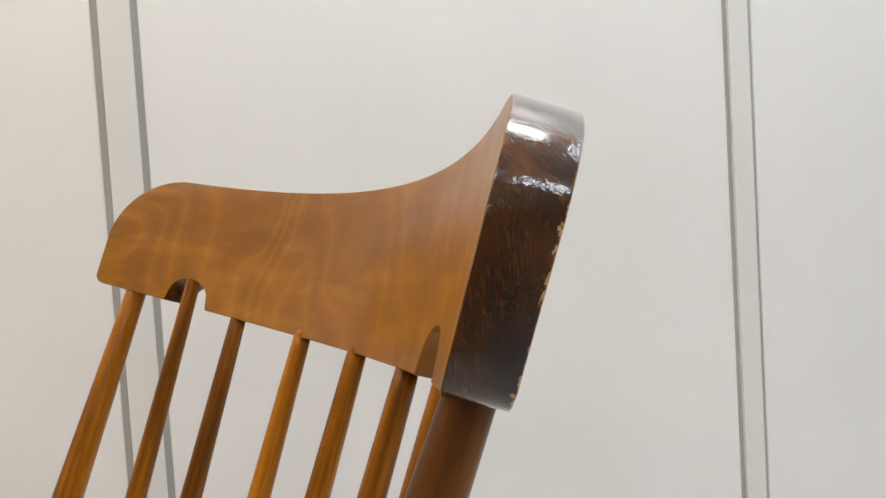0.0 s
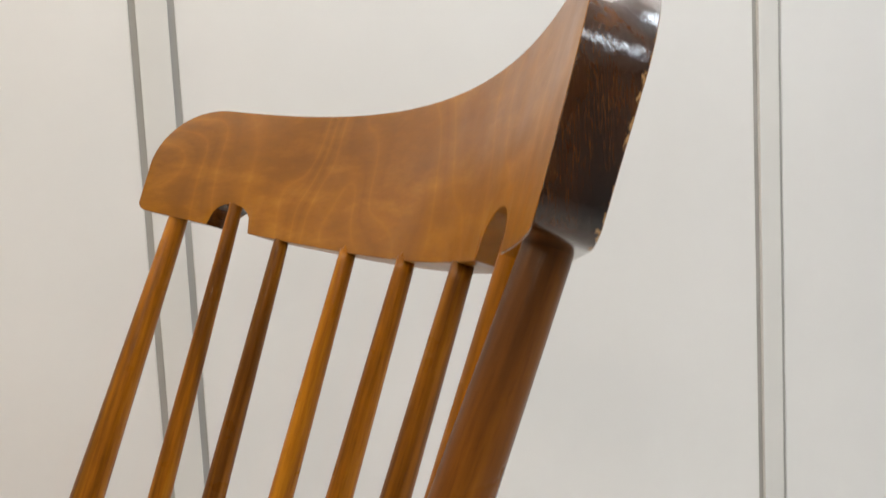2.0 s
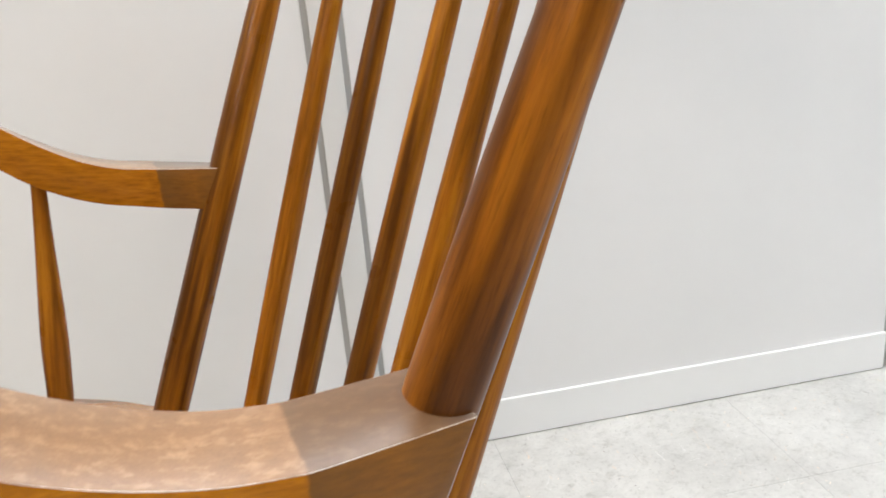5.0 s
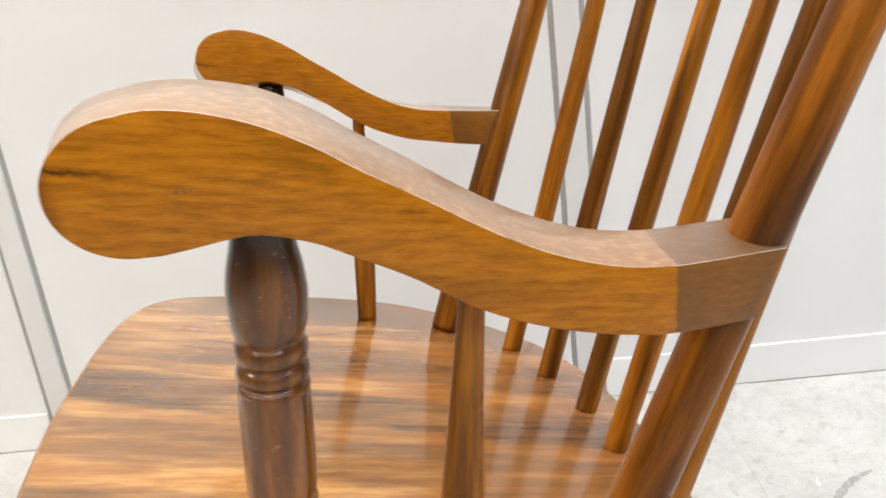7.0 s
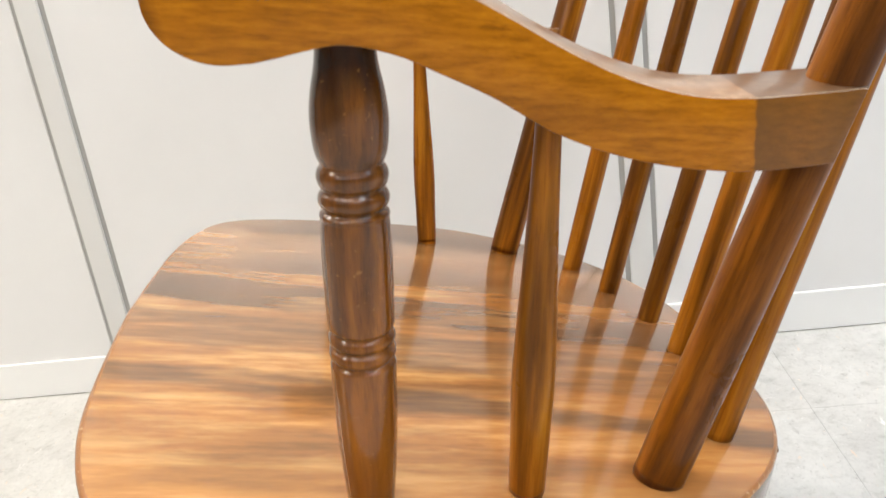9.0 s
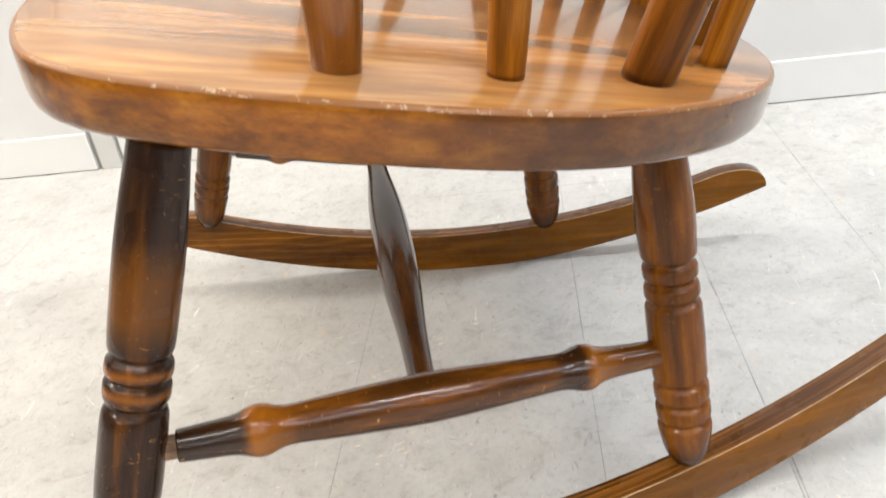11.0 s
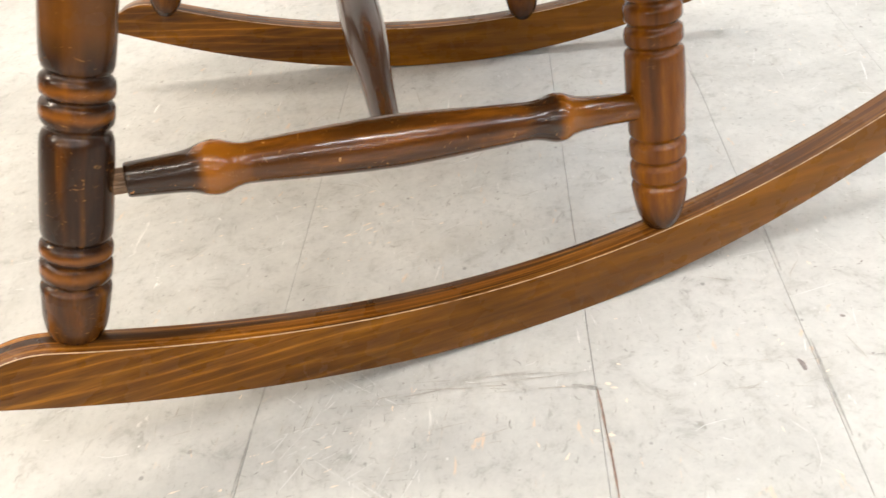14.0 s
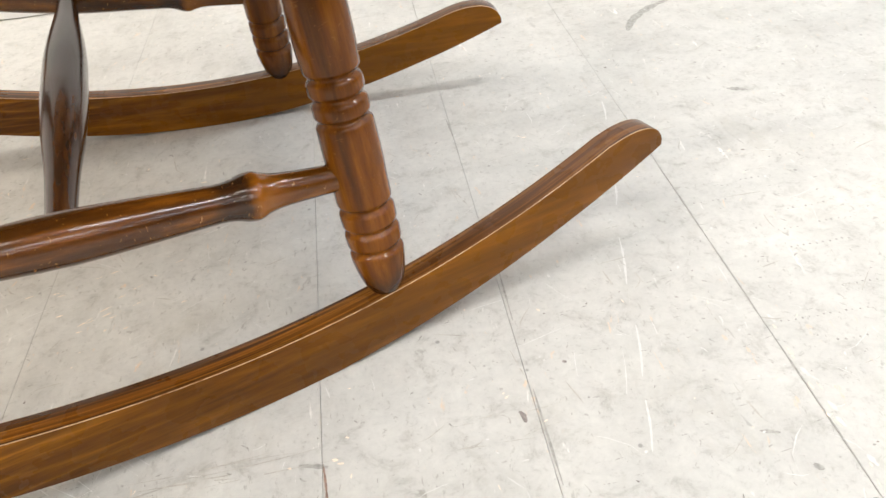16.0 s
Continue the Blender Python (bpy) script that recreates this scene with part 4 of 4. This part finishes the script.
# The rockers: bent bars, splayed towards the front.
def rocker_mesh(flat=0.0):
    """One bent bar; flat takes some of the bend out of it."""
    cols = []
    steps = 64
    ends = [1 - math.cos(math.pi / 2 * k / 12) for k in range(12)]
    spots = [-0.4597 + 0.055 * e for e in ends] + [-0.4047 + 0.5971 * i / steps for i in range(steps + 1)] + [0.2474 - 0.055 * e for e in ends[::-1]]
    for r in spots:
        curve = 0.0518 + 0.1071 * r + 0.6684 * r * r + 0.0681 * r ** 3 - flat * (r + 0.08) ** 2
        thick = 0.0455 - 0.0055 * min(max((r + 0.05) / 0.2, 0.0), 1.0)
        low, high = curve - thick, curve
        f, e = r + 0.4597, 0.2474 - r
        if f < 0.055:
            high = low + 0.003 + (thick - 0.003) * max(0.0, 1 - ((0.055 - f) / 0.055) ** 1.6) ** 0.7
        if e < 0.055:
            high = low + 0.0015 + (thick - 0.002) * math.sqrt(max(0.0, 1 - ((0.055 - e) / 0.055) ** 1.8))
        cols.append(((r, -0.0098, low), (r, -0.0098, high), (r, 0.0098, low), (r, 0.0098, high)))
    bm = board(cols)
    bm.normal_update()
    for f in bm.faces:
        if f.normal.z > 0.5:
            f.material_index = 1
    return bm


def rocker(side):
    return pose(0.1956, 0.2009 * side, 0, 0, 0, -10.47 * side)


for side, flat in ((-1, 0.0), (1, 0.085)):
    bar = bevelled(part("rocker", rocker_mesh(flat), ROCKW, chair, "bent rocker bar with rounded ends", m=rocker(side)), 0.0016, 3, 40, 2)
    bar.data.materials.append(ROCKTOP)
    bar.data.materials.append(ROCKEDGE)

# The back: posts, spindles and the bowed crest rail.
CREST_O = Vector((0.460, 0.0, 0.877))
LEAN = radians(20.6)
CD, CN = Vector((math.sin(LEAN), 0, math.cos(LEAN))), Vector((math.cos(LEAN), 0, -math.sin(LEAN)))
BOW, THICK, TAPER = 1.125, 0.021, 0.055


def on_crest(y, d, n):
    return CREST_O + CD * d + CN * (n - BOW * y * y) + Vector((0, y, 0))


def crest_mesh():
    ys = sorted({round(s * y, 4) for s in (-1, 1) for y in [0.2938, 0.2932, 0.2918, 0.290, 0.287, 0.283, 0.278, 0.272, 0.265, 0.257, 0.248, 0.239, 0.230, 0.222, 0.2175, 0.214, 0.209, 0.203, 0.197, 0.192, 0.187,
                                                            0.182, 0.177, 0.172, 0.1685, 0.165, 0.155, 0.14, 0.12, 0.10, 0.08, 0.06, 0.04, 0.02, 0.0]})
    cols = []
    for y in ys:
        a = abs(y)
        top = 0.1005
        if a > 0.226:
            top = 0.040 + 0.0605 * math.sqrt(max(0.0, 1 - ((a - 0.226) / 0.0680) ** 2.1))
        low = 0.0015
        if 0.1685 < a < 0.2175:
            low = 0.003 + 0.0195 * math.sqrt(max(0.0, 1 - (abs(a - 0.193) / 0.0246) ** 2.2))
        if a > 0.2855:
            low = 0.0015 + 0.008 * (1 - math.sqrt(max(0.0, 1 - ((a - 0.2855) / 0.0086) ** 2)))
        cols.append((on_crest(y, low, -0.0035), on_crest(y, top, -0.0035), on_crest(y, low, THICK - 0.002 + TAPER * low), on_crest(y, top + 0.004, THICK - 0.002 + TAPER * top)))
    bm = board(cols, rows=6)
    bm.normal_update()
    for f in bm.faces:
        if abs(f.normal.dot(CN)) < 0.35 and (abs(f.normal.y) > 0.5 or f.normal.dot(CD) != 0) and abs(f.calc_center_median().y) > 0.2:
            f.material_index = 1 if f.calc_area() > 0 and abs((f.calc_center_median() - CREST_O).dot(CN) + BOW * f.calc_center_median().y ** 2 - 0.009) < 0.006 else 0
    return bm


crest = bevelled(part("crest_rail", crest_mesh(), CRESTW, chair, "bowed crest rail with dark chipped end grain"), 0.0036, 4, 45)
crest.data.materials.append(CRESTEND)

POST = [(-0.012, 0.0135), (0.0, 0.0143), (0.004, 0.0147), (0.07, 0.0149), (0.17, 0.0146), (0.29, 0.0141), (0.36, 0.0132), (0.43, 0.0117), (0.50, 0.0103), (0.60, 0.0083), (0.615, 0.008)]
for side, material in ((1, POSTW), (-1, AMBER)):
    part("back_post", lathe(POST), material, chair, "round tapered back post", m=along((0.1601, -0.2118 * side, 0.3484), (0.3946, -0.2623 * side, 0.9024)))
SPINDLE = [(-0.012, 0.0085), (0.0, 0.0091), (0.004, 0.0094), (0.14, 0.0100), (0.25, 0.0097), (0.36, 0.0088), (0.48, 0.0073), (0.586, 0.0058), (0.5925, 0.0050), (0.600, 0.0030)]
NOTCHED = SPINDLE[:-3] + [(0.60, 0.0057), (0.618, 0.0056)]
for base, tip in (((0.2366, -0.1015, 0.3280), (0.4430, -0.1328, 0.8850)), ((0.2491, -0.0330, 0.3243), (0.4582, -0.0428, 0.8783))):
    turned_pair("spindle", SPINDLE, base, tip, AMBER, "slender tapered back spindle")
for side, deep in ((-1, 0.0075), (1, 0.001)):
    part("spindle", lathe(NOTCHED), AMBER, chair, "slender tapered back spindle", m=along((0.2193, 0.1636 * side, 0.3330), on_crest(0.1965 * side, 0.02, deep)))

# The arms: sawn S-curved boards that meet the posts with a tapered end.
ARM_TOP = [(-0.048, 0.651), (-0.0445, 0.6555), (-0.038, 0.6605), (-0.018, 0.6673), (-0.009, 0.6680), (0.0, 0.6670), (0.012, 0.6640), (0.029, 0.6575), (0.047, 0.647), (0.065, 0.634), (0.086, 0.620),
           (0.103, 0.608), (0.122, 0.596), (0.142, 0.586), (0.164, 0.5785), (0.187, 0.5745), (0.210, 0.5715), (0.250, 0.567)]
ARM_LOW = [(-0.048, 0.643), (-0.0455, 0.631), (-0.040, 0.6225), (-0.018, 0.6157), (-0.005, 0.6158), (0.008, 0.617), (0.022, 0.617), (0.042, 0.6105), (0.055, 0.603), (0.077, 0.5895), (0.1, 0.5725),
           (0.124, 0.560), (0.149, 0.551), (0.174, 0.545), (0.2, 0.5395), (0.236, 0.5335)]

# The near arm runs in towards its post and sits a little lower there.
NEAR_TOP = ARM_TOP[:7] + [(0.0290, 0.6573), (0.0472, 0.6466), (0.0656, 0.6331), (0.0874, 0.6183), (0.1053, 0.6054), (0.1256, 0.5922), (0.1472, 0.5811), (0.1709, 0.5726), (0.1952, 0.5682), (0.2172, 0.5656), (0.2570, 0.5615)]
NEAR_LOW = ARM_LOW[:7] + [(0.0421, 0.6099), (0.0553, 0.6020), (0.0780, 0.5876), (0.1022, 0.5691), (0.1278, 0.5549), (0.1547, 0.5444), (0.1815, 0.5373), (0.2077, 0.5325), (0.2416, 0.5285)]


def arm_mesh(lift, upper, lower, run_in, seam, hold, slip):
    cols = []
    nose = [-0.018 - 0.0302 * math.cos(math.pi / 2 * k / 14) for k in range(14)]
    end = upper[-1][0]
    for xt in nose + [-0.018 + (end + 0.018) * k / 50 for k in range(51)]:
        up = lift * min(1.0, hold[0] + (1 - hold[0]) * eased((xt + 0.03) / 0.09)) * (1 - (1 - hold[1]) * eased(max(0.0, xt) / seam))
        back = slip * max(0.0, 1 - (xt + 0.048) / 0.08)
        if xt < -0.018:
            half = 0.0258 * math.sqrt(max(0.0016, 1 - ((-0.018 - xt) / 0.0302) ** 2))
            xl, zt, zl = xt, 0.6415 + half, 0.6415 - half
        else:
            xl = xt - 0.016 * (xt + 0.018) / 0.269
            zt, zl = smooth_value(upper, xt), smooth_value(lower, xl)
        outer, inner = -0.2755 + run_in * eased(xt / 0.2), -0.2310 + 0.4 * run_in * eased(xt / 0.2)
        if xt > seam:
            f = (xt - seam) / (end - seam)
            outer, inner = outer + (0.028 - run_in) * f, inner + 0.012 * f
        cols.append(((xl, outer, zl), (xt, outer, zt), (xl - back, inner, zl + up), (xt - back, inner, zt + up)))
    bm = board(cols, rows=2)
    bm.normal_update()
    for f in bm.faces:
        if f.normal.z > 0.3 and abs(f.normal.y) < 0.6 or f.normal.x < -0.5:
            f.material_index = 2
    return bm


near_arm = bevelled(part("arm", arm_mesh(0.011, NEAR_TOP, NEAR_LOW, 0.015, 0.196, (0.5, 0.6), 0.006), ARMW, chair, "curved armrest with rounded front and worn edges"), 0.0016, 2, 40, 1)
bm = arm_mesh(0.010, ARM_TOP, ARM_LOW, 0.0, 0.188, (1.0, 0.0), -0.008)
bmesh.ops.scale(bm, vec=(1, -1, 1), verts=bm.verts)
far_arm = bevelled(part("arm", bm, ARMW, chair, "curved armrest with rounded front and worn edges"), 0.0016, 2, 40, 1)
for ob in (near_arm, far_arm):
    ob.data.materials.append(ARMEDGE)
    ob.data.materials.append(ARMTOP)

ARM_POST = [(-0.012, 0.011), (0, 0.0118), (0.004, 0.0122), (0.034, 0.0144), (0.060, 0.0154), (0.0800, 0.0157), (0.0838, 0.0155), (0.0856, 0.0139), (0.0875, 0.0154), (0.0898, 0.0160), (0.0920, 0.0154), (0.0936, 0.0138), (0.0955, 0.0154), (0.0976, 0.0159), (0.0996, 0.0152), (0.1012, 0.0138), (0.1032, 0.0154), (0.107, 0.0158), (0.129, 0.0160), (0.150, 0.0158), (0.1572, 0.0153), (0.1586, 0.0157), (0.1600, 0.0151), (0.1614, 0.0136), (0.1634, 0.0151), (0.1660, 0.0159), (0.1688, 0.0152), (0.1708, 0.0136), (0.1730, 0.0151), (0.1765, 0.0159), (0.1796, 0.0152), (0.1820, 0.0138), (0.1845, 0.0149), (0.1895, 0.0161), (0.199, 0.0168), (0.206, 0.0165), (0.214, 0.0154), (0.224, 0.0133), (0.236, 0.0120)]
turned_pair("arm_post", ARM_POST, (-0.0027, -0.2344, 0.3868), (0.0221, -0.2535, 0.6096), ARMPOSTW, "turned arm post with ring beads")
ARM_SPINDLE = [(-0.012, 0.009), (0.0, 0.0096), (0.004, 0.0099), (0.04, 0.0105), (0.07, 0.0110), (0.1, 0.0102), (0.155, 0.0076), (0.200, 0.0060), (0.215, 0.006)]
turned_pair("arm_spindle", ARM_SPINDLE, (0.0800, -0.2260, 0.3679), (0.1030, -0.2535, 0.5640), AMBER, "short tapered spindle under the armrest")

for k, (w, h) in enumerate(((0.0011, 0.0006), (0.0016, 0.0016), (0.0013, 0.0018), (0.0007, 0.0018))):
    bm = bmesh.new()
    box(bm, -0.0064 + 0.0028 * k, -0.0064 + 0.0028 * k + w, -0.27565, -0.2754, 0.6378 - h / 2, 0.6378 + h / 2)
    part("stamped_mark", bm, MARKING, near_arm, "faint stamped bar", smooth=False)
